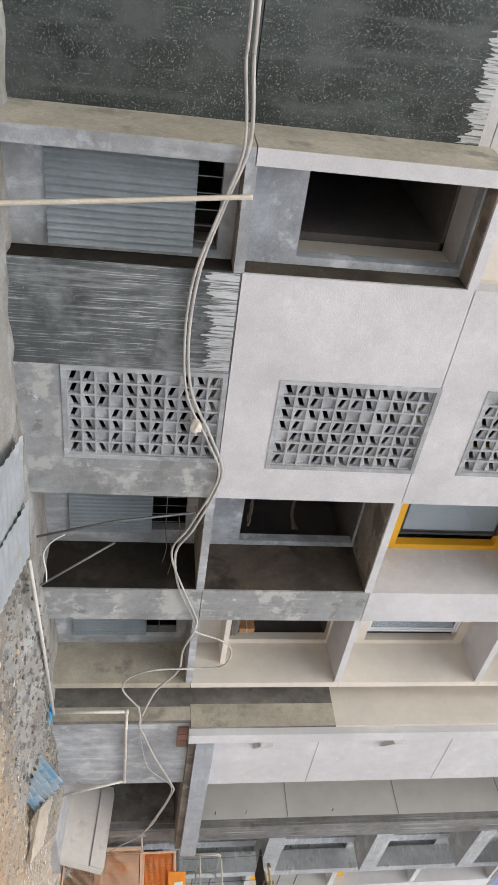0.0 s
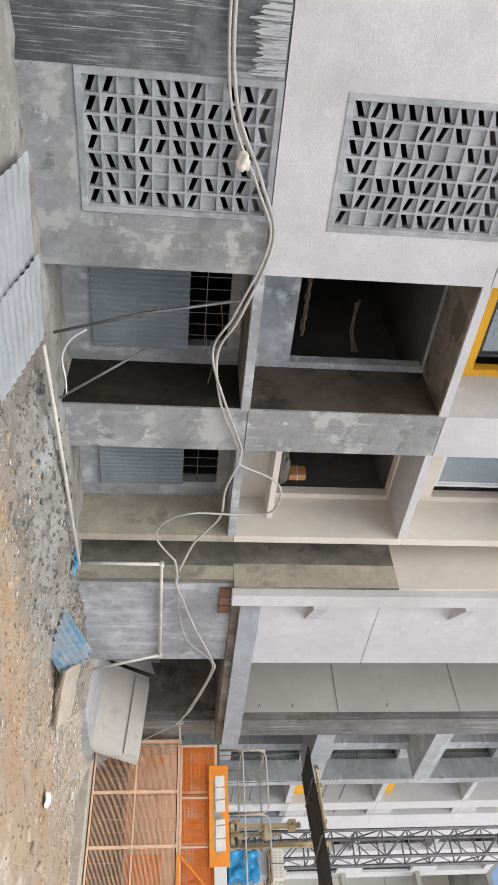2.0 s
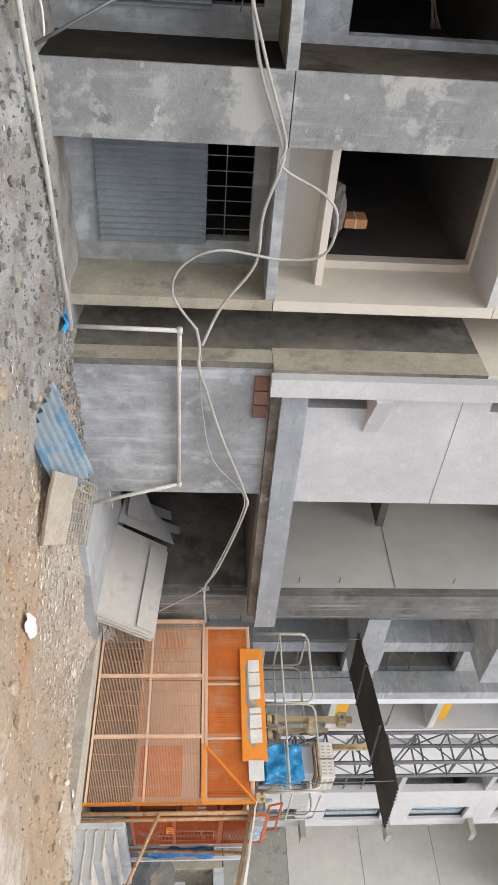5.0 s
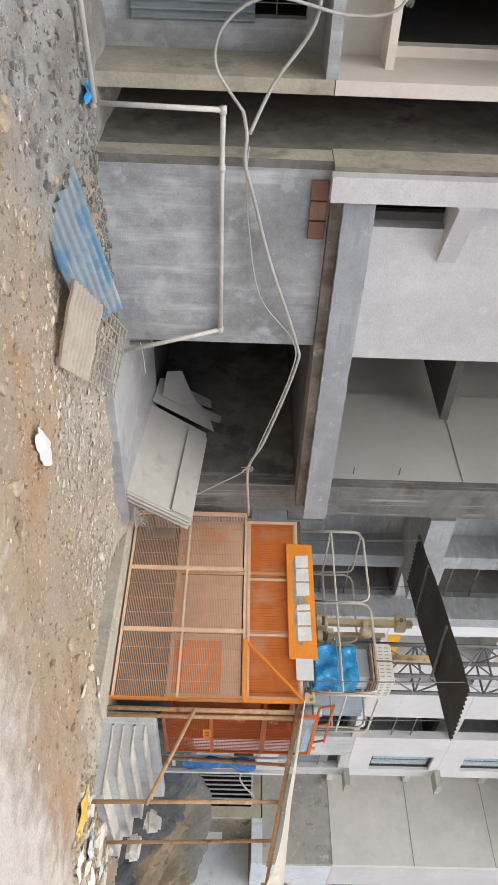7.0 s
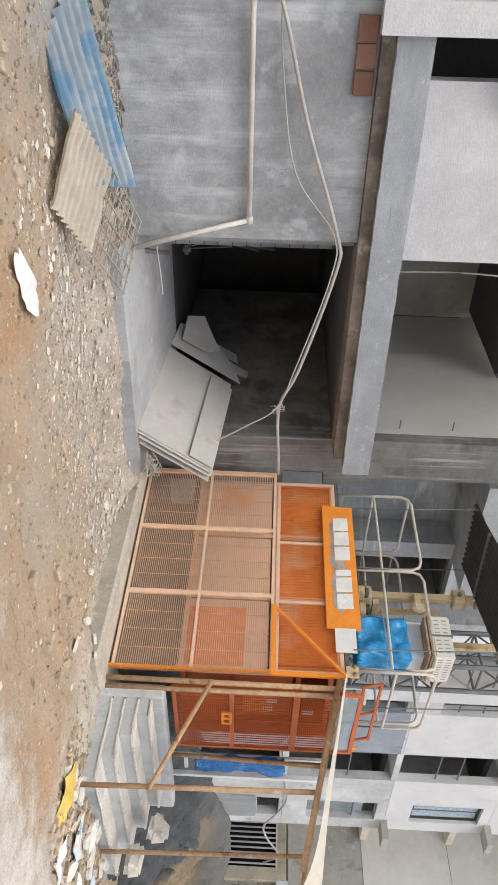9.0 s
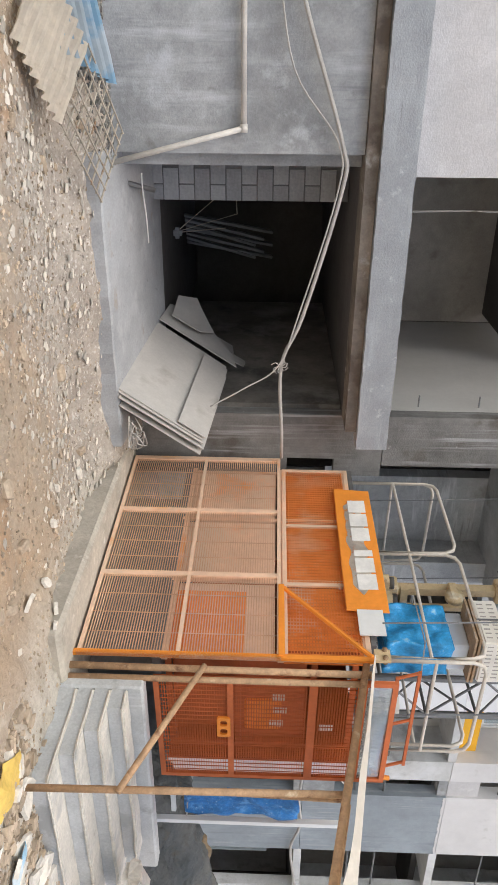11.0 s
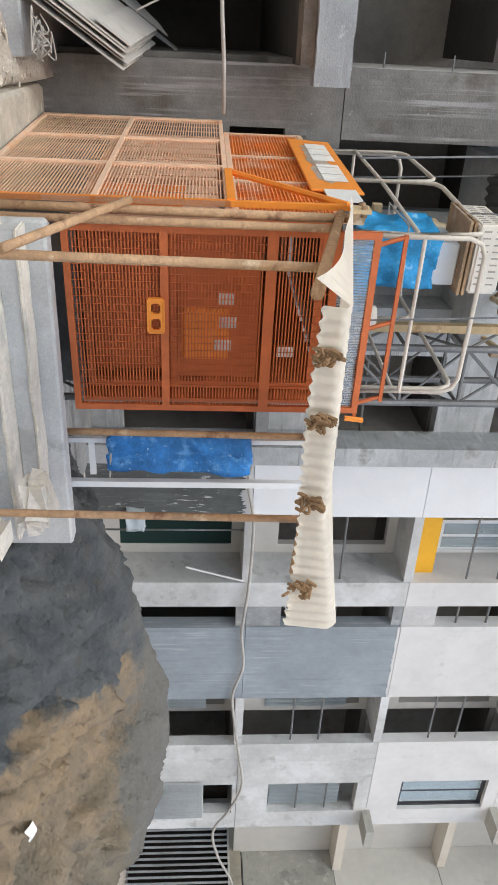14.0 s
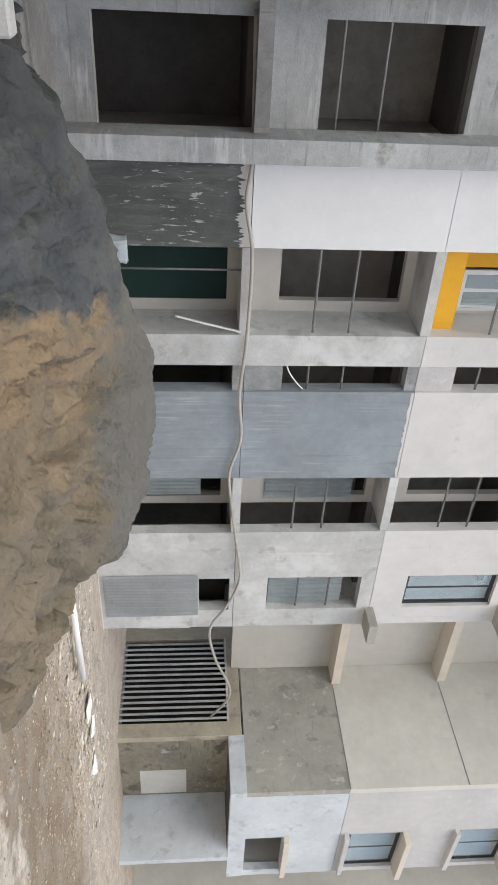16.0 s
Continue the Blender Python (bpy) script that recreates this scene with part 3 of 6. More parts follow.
# ---- the ground: one sheet with road, rubble bank and far land ----
def ground_height(x, y):
    v = Vector((x * 0.5, y * 0.5, 0.3))
    if y < 2.9:
        return -0.03 + 0.008 * noise.noise(v * 2)
    dip = min((y - 2.9) / 4.4, 1.0) * (-0.30)
    if x > 19.5:
        dip *= max(0.25, 1 - (x - 19.5) / 1.5)
    rise = min(max((y - 7.2) / 1.3, 0), 1)
    rise *= rise * (3 - 2 * rise) * (0.28 + 0.10 * min(max(x - 9.6, 0), 1) if x < 14.6 else 0.42 if x < 20 else 0.0)
    rough = min((y - 2.9) / 1.0, 1.0) * (0.13 * noise.noise(v) + 0.07 * noise.noise(v * 3.3) + 0.045 * noise.noise(v * 9) + 0.02 * noise.noise(v * 23))
    if y > 10:
        rough *= 0.2
    return -0.03 + dip + rise + rough * (0.5 if y > 8.3 else 1)


def build_ground():
    xs = [-400, -150, -60, -25, -10, -4] + [-3 + 0.09 * i for i in range(533)] + [46, 50, 60, 90, 180, 400]
    ys = [-400, -120, -40, -15, -8, -4, -2, 0, 1, 2, 2.4] + [2.6 + 0.08 * i for i in range(88)] + [9.8, 10.4, 11, 13.5, 15, 20, 40, 120, 400]
    bm = bmesh.new()
    grid = [[bm.verts.new((x, y, ground_height(x, y))) for x in xs] for y in ys]
    for a, b in zip(grid, grid[1:]):
        for i in range(len(xs) - 1):
            bm.faces.new((a[i], a[i + 1], b[i + 1], b[i]))
    ob = part("ground", bm, EARTH, smooth=True)
    return tagged(ob, "brown rubble-strewn earth beside a dusty grey road", "ground", kind="structure")


build_ground()


# ---- block A: balconies, jali panels and fins ----
def building(name, label):
    return thing(name, label, "building")


block_a = building("apartment_building", "unfinished concrete apartment block with balconies and jali screens")
PY = YA + 0.9                     # the set-back dark panels
A_OPEN = ((3.12, 4.42), (8.18, 10.39), (11.2, 13.2))
for z0, z1 in LEVELS:
    low = z1 == L1
    up = z0 == L2
    # front panels, a little apart at each floor so that the joint shows
    g = 0.012
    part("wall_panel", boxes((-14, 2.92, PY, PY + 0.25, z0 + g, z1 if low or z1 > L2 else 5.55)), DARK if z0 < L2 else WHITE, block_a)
    if z0 == L1:
        part("wall_panel", boxes((-14, 2.92, PY, PY + 0.25, 5.55, z1)), WHITE, block_a)
    part("fin", boxes((2.92, 3.12, YA, YRA + 0.2, z0 + g, z1)), [BEIGE if z0 < L2 else CREAM], block_a)
    part("fin_face", boxes((2.925, 3.12, YA - 0.006, YA - 0.001, z0 + g, z1)), PLASTER if low else WHITE, block_a)
    hole = (5.93, 7.42, 0.53, 2.66) if low else (5.98, 7.5, z0 + 0.75, min(z1 + 0.03, z1 - 0.01))
    if low:
        part("wall_panel", boxes((4.42, 5.88, YA, YA + 0.22, z0 + g, z1)), BRUSHED, block_a)
        part("wall_panel", wall_with_holes(5.88, 7.47, z0 + g, z1, YA + 0.003, YA + 0.22, [hole]), SMEARED, block_a)
        part("wall_panel", boxes((7.47, 8.18, YA, YA + 0.22, z0 + g, z1)), SMEARED, block_a)
    else:
        part("wall_panel", wall_with_holes(4.42, 8.18, z0 + g, z1, YA, YA + 0.22, [hole]), WHITE, block_a)
    part("wall_panel", wall_with_holes(4.42, 8.18, z0 + g, z1, YA + 0.225, YRA + 0.2, [(4.7, 7.9, z0 + 0.3, z1 - 0.2)]), BEIGE if low else CREAM, block_a)
    part("fin", boxes((10.39, 11.2, YA, YRA + 0.2, z0 + g, z1)), SMEARED if z0 < L2 else WHITE, block_a)
    part("fin", boxes((13.2, 13.36, YA, YRA + 0.2, z0 + g, z1)), BEIGE if low else CREAM, block_a)
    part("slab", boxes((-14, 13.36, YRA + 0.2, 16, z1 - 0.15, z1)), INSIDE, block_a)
    for a, b in A_OPEN:
        # thin dark coats on the reveals, imitating the shade inside the openings
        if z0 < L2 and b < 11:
            part("reveal", boxes((b - 0.012, b - 0.004, YA + 0.03, BACK[a] - 0.003, z0 + 0.04, z1 - 0.11)), DEEPSHADE if low else BROWNSHADE, block_a)
        part("balcony_slab", boxes((a, b, YA + 0.003, YRA + 0.2, z1 - 0.1, z1 + 0.03)), PLASTER if z1 < L2 else WHITE, block_a)
        if z0 < L2 and b < 11:
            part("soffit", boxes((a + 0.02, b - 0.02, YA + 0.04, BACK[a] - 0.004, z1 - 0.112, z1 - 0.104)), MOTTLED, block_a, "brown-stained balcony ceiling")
        wall = YELLOW if up and a == 8.18 else (PLASTER if low else CREAM if a > 11 or up else BLUEGREY)
        part("recess_wall", wall_with_holes(a - 0.3 if a > 4 else a, b, z0 + 0.03, z1 - 0.1, BACK[a], BACK[a] + 0.18, [(a + 0.05, b - (0.35 if low and a > 4 else 0.12), z0 + (0.75 if low else 0.7), z1 - (0.3 if low or up else 0.14))]), wall, block_a)
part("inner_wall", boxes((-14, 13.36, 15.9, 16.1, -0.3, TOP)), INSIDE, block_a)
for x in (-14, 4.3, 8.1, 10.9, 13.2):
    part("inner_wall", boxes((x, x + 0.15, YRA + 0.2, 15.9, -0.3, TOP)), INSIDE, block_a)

# ---- block B: projecting bay with beam over the passage ----
block_b = building("apartment_building", "grey concrete block with a beam over an open passage")
part("wall_panel", boxes((14.05, 16.5, YB, YB + 0.25, -0.4, 2.75)), PLASTER, block_b)
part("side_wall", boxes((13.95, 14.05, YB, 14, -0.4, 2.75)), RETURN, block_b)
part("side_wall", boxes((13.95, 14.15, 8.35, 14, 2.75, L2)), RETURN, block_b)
part("side_wall", boxes((13.95, 14.15, 8.35, 14, L2, TOP)), CREAM, block_b)
# beige bands along the front edge of the darker return
part("edge_band", boxes((13.942, 13.947, 8.352, 8.85, 2.75, L2)), BEIGE, block_b)
part("edge_band", boxes((13.942, 13.947, 8.502, 8.8, -0.4, 2.74)), BEIGE, block_b)
part("floor", boxes((20.3, 25.33, 9.0, 10.36, -0.5, 0.05)), CONCRETE, block_b)
part("floor", boxes((23.3, 25.33, 5.9, 9.0, -0.5, 0.02)), CONCRETE, block_b)
part("fin", boxes((14.0, 14.3, 8.2, 8.349, 2.72, TOP)), WHITE, block_b)
bm = boxes((14.3, 19.9, 8.29, 8.6, 2.895, 3.27))
bmesh.ops.subdivide_edges(bm, edges=[e for e in bm.edges if abs(e.verts[0].co.x - e.verts[1].co.x) > 1], cuts=60)
for v in bm.verts:
    v.co.z += 0.012 * noise.noise(Vector((v.co.x * 4, v.co.y * 3, v.co.z))) + 0.008 * noise.noise(v.co * 15)
part("beam", bm, BEAMGREY, block_b, "long grey concrete lintel beam")
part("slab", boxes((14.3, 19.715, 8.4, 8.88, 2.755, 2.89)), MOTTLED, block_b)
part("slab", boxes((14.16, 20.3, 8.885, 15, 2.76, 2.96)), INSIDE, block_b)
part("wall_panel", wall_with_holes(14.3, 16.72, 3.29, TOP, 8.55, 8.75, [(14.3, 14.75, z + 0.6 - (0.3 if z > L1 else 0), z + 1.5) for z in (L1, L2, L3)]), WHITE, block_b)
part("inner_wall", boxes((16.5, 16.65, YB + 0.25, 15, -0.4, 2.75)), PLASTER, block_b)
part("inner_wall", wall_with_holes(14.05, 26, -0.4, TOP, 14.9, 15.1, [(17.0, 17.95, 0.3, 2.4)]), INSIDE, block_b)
part("reveal_wall", boxes((19.723, 19.95, 9.073, 11.4, 3.0, TOP)), PALE, block_b)
part("reveal_wall", boxes((19.80, 20.0, 11.404, 12.95, 3.0, TOP)), PALE, block_b)
part("bay_return", boxes((16.56, 16.72, 8.755, 9.9, 3.0, TOP)), BROWNWALL, block_b)
part("pier", wall_with_holes(19.72, 20.62, -0.4, 3.32, 8.868, 9.07, [(20.365, 20.62, 2.06, 2.69)]), FORMWORK, block_b)
part("pier", boxes((19.725, 20.46, 8.875, 9.07, 3.332, TOP)), FORMWORK, block_b, "board-marked upper pier above a rough cold joint")
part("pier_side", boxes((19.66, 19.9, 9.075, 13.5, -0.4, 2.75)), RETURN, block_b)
for z in (L2, L3, L4, TOP):
    part("slab", boxes((16.72, 19.63, 10.6, 15, z - 0.15, z)), INSIDE, block_b)
    part("slab", boxes((20.63, 23.1, 8.95, 10.358, z - 0.38, z + 0.08)), PALECONC, block_b)
    part("slab", boxes((20.31, 25.3, 10.61, 15, z - 0.15, z)), INSIDE, block_b)
part("wall_panel", wall_with_holes(20.3, 25.33, -0.3, TOP, 10.36, 10.6, [(a, b, z + (0.84 if z else 0.55), z + (2.9 if z else 2.72)) for z in (0, L1, L2, L3) for a, b in ((20.45, 21.5), (23.68, 25.15))]), PALECONC, block_b)

# ---- block C: long white facade beyond the hoist ----
block_c = building("apartment_building", "white and grey apartment block with barred windows")
for z0, z1 in LEVELS:
    low = z1 == L1
    part("wall_panel", boxes((25.33, 26.71, YC, YC + 0.3, z0, z1 - 0.01)), SCRATCHED if low else FRESH, block_c)
    part("fin", boxes((28.18, 28.75, YC, YC + 0.9, z0, z1 - 0.01)), PALEPATCH if z0 < L2 else SMOOTH, block_c)
    part("wall_panel", boxes((29.27, 31.18, YC, YC + 0.3, z0, z1 - 0.01)), GREYPAINT if z0 < L2 else SMOOTH, block_c)
    for a, b in ((z0, z0 + 0.65), (z1 - 0.2, z1 - 0.01)):
        part("wall_panel", boxes((28.75, 29.27, YC + 0.05, YC + 0.3, a, b)), PLASTER if z0 < L2 else WHITE, block_c)
    part("wall_panel", wall_with_holes(32.57, 35.4, z0, z1 - 0.01, YC, YC + 0.25, [(33.88, 34.86, 1.96 if low else z0 + 0.7, z1 - (0.1 if low else 0.3))]), PALEPATCH if z0 < L2 else SMOOTH, block_c)
    for a, b in ((26.71, 28.18), (31.18, 32.57)):
        part("slab", boxes((a, b, YC + 0.02, YC + 0.9, z1 - 0.12, z1 + 0.05)), PALEPATCH, block_c)
        part("recess_wall", wall_with_holes(a, b, z0, z1 - 0.12, YC + 0.9, YC + 1.05, [(a + 0.1, b - 0.2, z0 + 0.6, z1 - 0.3)]), PALE, block_c)
    part("slab", boxes((25.33, 35.4, YC + 1.05, 15, z1 - 0.15, z1)), INSIDE, block_c)
part("inner_wall", boxes((25.33, 35.4, 15, 15.2, -0.3, TOP)), INSIDE, block_c)

# ---- block D: far projecting block ----
XD, YD, XE = 39.9, 8.96, 44.3      # its side wall, its front and where the front ends
block_d = building("apartment_building", "pale block with a grilled ground floor window")
part("side_wall", boxes((XD, XD + 0.2, YD, 15, 3.15, L2)), TROWELLED, block_d)
part("side_wall", boxes((XD, XD + 0.2, YD, 15, L2, TOP)), FADED, block_d)
part("wall_panel", wall_with_holes(XD + 0.2, XE, 3.15, L2, YD, YD + 0.2, [(42.2, 44.0, 3.2, 4.2)]), ICEPAINT, block_d)
part("wall_panel", wall_with_holes(XD + 0.2, XE, L2 + 0.012, TOP, YD, YD + 0.2, [(42.2, 44.1, z + 0.25, z + 1.7) for z in (L2, L3, L4)]), WHITE, block_d)
part("side_wall", boxes((XE - 0.2, XE, YD + 0.2, 15, 3.15, TOP)), PALE, block_d)
part("edge_beam", boxes((XD - 0.02, XD + 0.28, YD - 0.02, 10.5, 2.75, 3.149)), ICEPAINT, block_d)
part("edge_beam", boxes((XD + 0.28, XE, YD - 0.02, YD + 0.24, 2.75, 3.149)), ICEPAINT, block_d)
for z in (L1, L2, L3, L4):
    part("window_hood", boxes((42.15, 44.2, YD - 0.35, YD - 0.001, z + 1.7, z + 1.85) if z > L1 else (42.15, 44.1, YD - 0.2, YD - 0.001, 4.2, 4.34)), CREAM, block_d)
    if z > L1:
        part("window_sill", boxes((42.15, 44.2, YD - 0.16, YD - 0.001, z + 0.12, z + 0.24)), WHITE, block_d)
        part("joint", boxes((XD - 0.008, XD - 0.0015, YD, 12.5, z - 0.012, z + 0.012)), GROOVE, block_d)
part("ceiling_slab", boxes((XD + 0.2, XE, YD + 0.25, 14, 2.76, 3.14)), INSIDE, block_d)
part("wall_panel", boxes((XD + 0.05, 42.7, 10.5, 10.65, -0.9, 2.75)), STAINED, block_d, "stained brown cement wall under the overhang")
part("skim_patch", boxes((41.45, 42.6, 10.485, 10.497, 0.4, 1.65)), FADED, block_d)
part("wall_panel", boxes((42.7, 42.9, 8.75, 10.6, -0.9, 2.72)), ICEPAINT, block_d, "roughly whitened wall under the overhang")
part("inner_wall", boxes((42.9, XE, 11.5, 11.7, -0.9, 2.75)), INSIDE, block_d)
for z0, z1 in ((L1 + 0.5, L2), (L2, TOP)):
    part("inner_wall", boxes((XD + 0.2, XE - 0.2, 11.0, 11.1, z0, z1 - 0.01)), ROOM, block_d)
# the next block along the street
part("side_wall", boxes((48, 48.2, 8.6, 15, -0.9, TOP)), FADED, block_d)
part("wall_panel", boxes((48.2, 80, 8.6, 8.8, -0.9, TOP)), WHITE, block_d)
part("recess_wall", boxes((XE, 48, 14.8, 15, -0.9, TOP)), PALE, block_d)


for x0, x1, y, owner in ((-14, 13.36, YA, block_a), (13.95, 25.33, 8.2, block_b), (25.33, 35.4, YC, block_c), (35.4, XE, YD, block_d), (XE, 80, 8.8, block_d)):
    part("roof", boxes((x0, x1, y, 16.5, TOP, TOP + 0.2)), CONCRETE, owner)

for z in (L2, L3, L4):
    part("joint", boxes((19.713, 19.7205, 9.08, 11.4, z - 0.01, z + 0.01)), GROOVE, block_b)
for z in (L1 + 1.1, L1 + 1.9, L2 + 1.2):
    part("peg", rod(bmesh.new(), (19.56, 9.2, z), (19.73, 9.2, z), 0.011, 6), STEEL, block_b)

# upright fins between the bays behind the hoist
for x0, x1 in ((22.72, 23.1), (25.0, 25.32)):
    part("fin", boxes((x0, x1, 9.75, 10.359, -0.1, TOP)), PALECONC, block_b)
for z in (L1,):
    part("ledge", boxes((23.11, 24.99, 10.0, 10.358, z - 0.06, z + 0.14)), CONCRETE, block_b)

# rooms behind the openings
# near-black sheet added behind the pier hole in place of shade
part("recess_wall", boxes((20.2, 20.7, 9.25, 9.3, 1.9, 2.76)), DEEPSHADE, block_b)
part("inner_wall", boxes((20.31, 25.3, 11.9, 12.0, L1 + 0.02, TOP)), ROOM, block_b)
part("inner_wall", boxes((20.31, 25.3, 11.9, 12.0, -0.3, L1 - 0.16)), INSIDE, block_b)
part("slab", boxes((20.31, 25.18, 10.61, 15, L1 - 0.15, L1)), INSIDE, block_b)
part("party_wall", boxes((25.185, 25.325, 10.605, 11.895, -0.3, TOP - 0.2)), ROOM, block_b)
part("inner_wall", boxes((16.66, 19.79, 12.955, 13.1, 2.98, TOP)), BROWNWALL, block_b)
part("inner_wall", boxes((25.34, 35.4, YC + 2.2, YC + 2.3, L1 + 0.02, TOP)), ROOM, block_c)
# near-black sheet added so that the low window looks deeply shaded
part("inner_wall", boxes((33.2, 35.3, YC + 0.6, YC + 0.7, -0.1, L1 - 0.16)), DEEPSHADE, block_c)


def ragged_coat(x0, x1, z0, z1, y, fray):
    """A thin coat of paint with a brushed, fraying lower edge."""
    bm = bmesh.new()
    n = int((x1 - x0) / 0.012)
    tops, lows = [], []
    for i in range(n + 1):
        x = x0 + (x1 - x0) * i / n
        z = z0 + fray * (noise.noise(Vector((x * 4, z0, 1))) + 0.9 * noise.noise(Vector((x * 37, z0, 2))))
        tops.append(bm.verts.new((x, y, z1)))
        lows.append(bm.verts.new((x, y, min(z, z1 - 0.02))))
    back = [[bm.verts.new((v.co.x, y + 0.012, v.co.z)) for v in row] for row in (lows, tops)]
    for i in range(n):
        bm.faces.new((lows[i], lows[i + 1], tops[i + 1], tops[i]))
        bm.faces.new((lows[i + 1], lows[i], back[0][i], back[0][i + 1]))
        bm.faces.new((tops[i], tops[i + 1], back[1][i + 1], back[1][i]))
    bm.faces.new((lows[0], tops[0], back[1][0], back[0][0]))
    bm.faces.new((tops[n], lows[n], back[0][n], back[1][n]))
    return bm


part("whitewash_edge", ragged_coat(4.43, 5.87, 2.34, 2.686, YA - 0.006, 0.14), BRUSHWHITE, block_a)
part("whitewash_edge", ragged_coat(-6.0, 2.91, 5.36, 5.546, PY - 0.006, 0.15), BRUSHWHITE, block_a)
part("whitewash_edge", ragged_coat(25.34, 26.70, 2.52, 2.688, YC - 0.006, 0.1), SMOOTH, block_c)
part("whitewash_edge", ragged_coat(29.28, 31.17, 5.64, 5.688, YC - 0.006, 0.03), SMOOTH, block_c)
# ---- jali screens of cast blocks ----
def jali_block(slot):
    """One cast block, 1 x 1 in the XZ plane: a raised rim and a sunk face, cut by a slanting slot (1 or -1) or whole (0)."""
    bm = wall_with_holes(0, 1, 0, 1, -0.02, 0.06, [(0.075, 0.925, 0.075, 0.925)])
    rim = min(bm.verts, key=lambda v: (v.co - Vector((0.075, 0.06, 0.075))).length)
    a, b = 0.075, 0.925
    if slot == 0:
        box(bm, a, b, 0.02, 0.05, a, b)
        bm.verts.ensure_lookup_table()
        bm.faces.new((rim, bm.verts[-1], bm.verts[-2]))
        return bm
    lows, highs = ([a, 0.42, 0.78, b], [a, 0.10, 0.42, b]) if slot > 0 else ([a, 0.10, 0.42, b], [a, 0.42, 0.78, b])
    for i in (0, 2):
        front = [bm.verts.new((x, 0.02, z)) for x, z in ((a + 0.0, lows[i]), (a, lows[i + 1]), (b, highs[i + 1]), (b, highs[i]))]
        back = [bm.verts.new((v.co.x, 0.05, v.co.z)) for v in front]
        bm.faces.new(front)
        bm.faces.new(back[::-1])
        bm.faces.new((rim, back[0], back[1]))
        for p in range(4):
            q = (p + 1) % 4
            bm.faces.new((front[q], front[p], back[p], back[q]))
    return bm


JALI = []
for k in (-1, 0, 1):
    me = bpy.data.meshes.new("jali_block")
    bm = jali_block(k)
    bm.normal_update()
    bm.to_mesh(me)
    bm.free()
    me.materials.append(BLOCK)
    JALI.append(me)
pick = random.Random(4)
for x0, x1, z0, z1 in ((5.93, 7.42, 0.53, 2.66), (5.98, 7.5, L1 + 0.75, L2 - 0.01), (5.98, 7.5, L2 + 0.75, L3 - 0.01)):
    screen = part("jali_screen", wall_with_holes(x0 - 0.04, x1 + 0.04, z0 - 0.04, min(z1 + 0.04, L1 - 0.002 if z1 < L1 else 99), YA - 0.012, YA + 0.06, [(x0 + 0.03, x1 - 0.03, z0 + 0.03, z1 - 0.03)]), PLASTER, block_a,
                  "screen of cast concrete jali blocks")
    nx, nz = 7, 11
    w, h = (x1 - x0 - 0.06) / nx, (z1 - z0 - 0.06) / nz
    for i in range(nx):
        for j in range(nz):
            ob = new("jali_block", JALI[1 if pick.random() < 0.16 else 2 * ((i + (pick.random() < 0.22)) % 2)])
            ob.parent = screen
            ob.matrix_basis = Matrix.LocRotScale((x0 + 0.03 + i * w, YA + 0.04, z0 + 0.03 + j * h), None, (w, 1, h))


# ---- balcony fittings of block A ----
def metal_sheet(name, label, x, y, z, w, h, material, turn=(0, 0, 0), pitch=0.09, across=False, category="sheet"):
    """A corrugated sheet standing at its lower left corner; across: the ribs lie level."""
    bm = corrugated(h if across else w, w if across else h, pitch, 0.024)
    if across:
        bmesh.ops.transform(bm, matrix=pose(0, 0, 0, 0, 90, 0), verts=bm.verts[:])
        bmesh.ops.translate(bm, vec=(0, 0, h), verts=bm.verts[:])
    ob = part(name, bm, material)
    ob.matrix_basis = pose(x, y, z, *turn)
    return tagged(ob, label, category)


for a, b in A_OPEN:
    metal_sheet("corrugated_sheet", "grey corrugated metal sheet closing a window opening", a + 0.0, BACK[a] - 0.05, 0.38, b - a - (0.3 if a > 4 else 0.08), 1.42 if a > 4 else 1.72, ZINC)
    cage = thing("window_bars", "thin rusty steel bars over a dark window", "window bars", "balcony bars")
    for i in range(int((b - a) / 0.2)):
        part("bar", rod(bmesh.new(), (a + 0.1 + 0.2 * i, BACK[a] + 0.05, 1.7), (a + 0.1 + 0.2 * i, BACK[a] + 0.05, 2.42), 0.008, 6), STEEL, cage)
    part("rail", rod(bmesh.new(), (a + 0.05, BACK[a] + 0.05, 2.05), (b - 0.1, BACK[a] + 0.05, 2.05), 0.008, 6), STEEL, cage)


def sliding_window(x0, x1, y, z0, z1, frame_mat, label, panes=2):
    w = thing("sliding_window", label, "window")
    t = 0.05
    part("frame", wall_with_holes(x0, x1, z0, z1, y, y + 0.06, [(x0 + t, x1 - t, z0 + t, z1 - t)]), frame_mat, w)
    s = (x1 - x0 - 2 * t) / panes
    for i in range(panes):
        a = x0 + t + i * s
        off = 0.012 + 0.02 * (i % 2)
        part("sash", wall_with_holes(a, a + s, z0 + t, z1 - t, y + off, y + off + 0.018, [(a + 0.035, a + s - 0.035, z0 + t + 0.035, z1 - t - 0.035)]), frame_mat, w)
        p = part("pane", boxes((a + 0.035, a + s - 0.035, y + off + 0.006, y + off + 0.01, z0 + t + 0.035, z1 - t - 0.035)), GLASS, w)
        p.visible_shadow = False
    return w


sliding_window(8.23, 10.04, BACK[8.18] + 0.05, L2 + 0.7, L3 - 0.3, FRAMEDARK, "dark-framed sliding window in an ochre balcony wall")
sliding_window(11.25, 12.85, YRA + 0.05, L2 + 0.7, L3 - 0.3, FRAMEWHITE, "white-framed sliding window behind a balcony")
for z in (L1, L2, L3):
    part("joint", boxes((14.3, 16.72, 8.545, 8.549, z + 2.855, z + 2.865)), GROOVE, block_b)


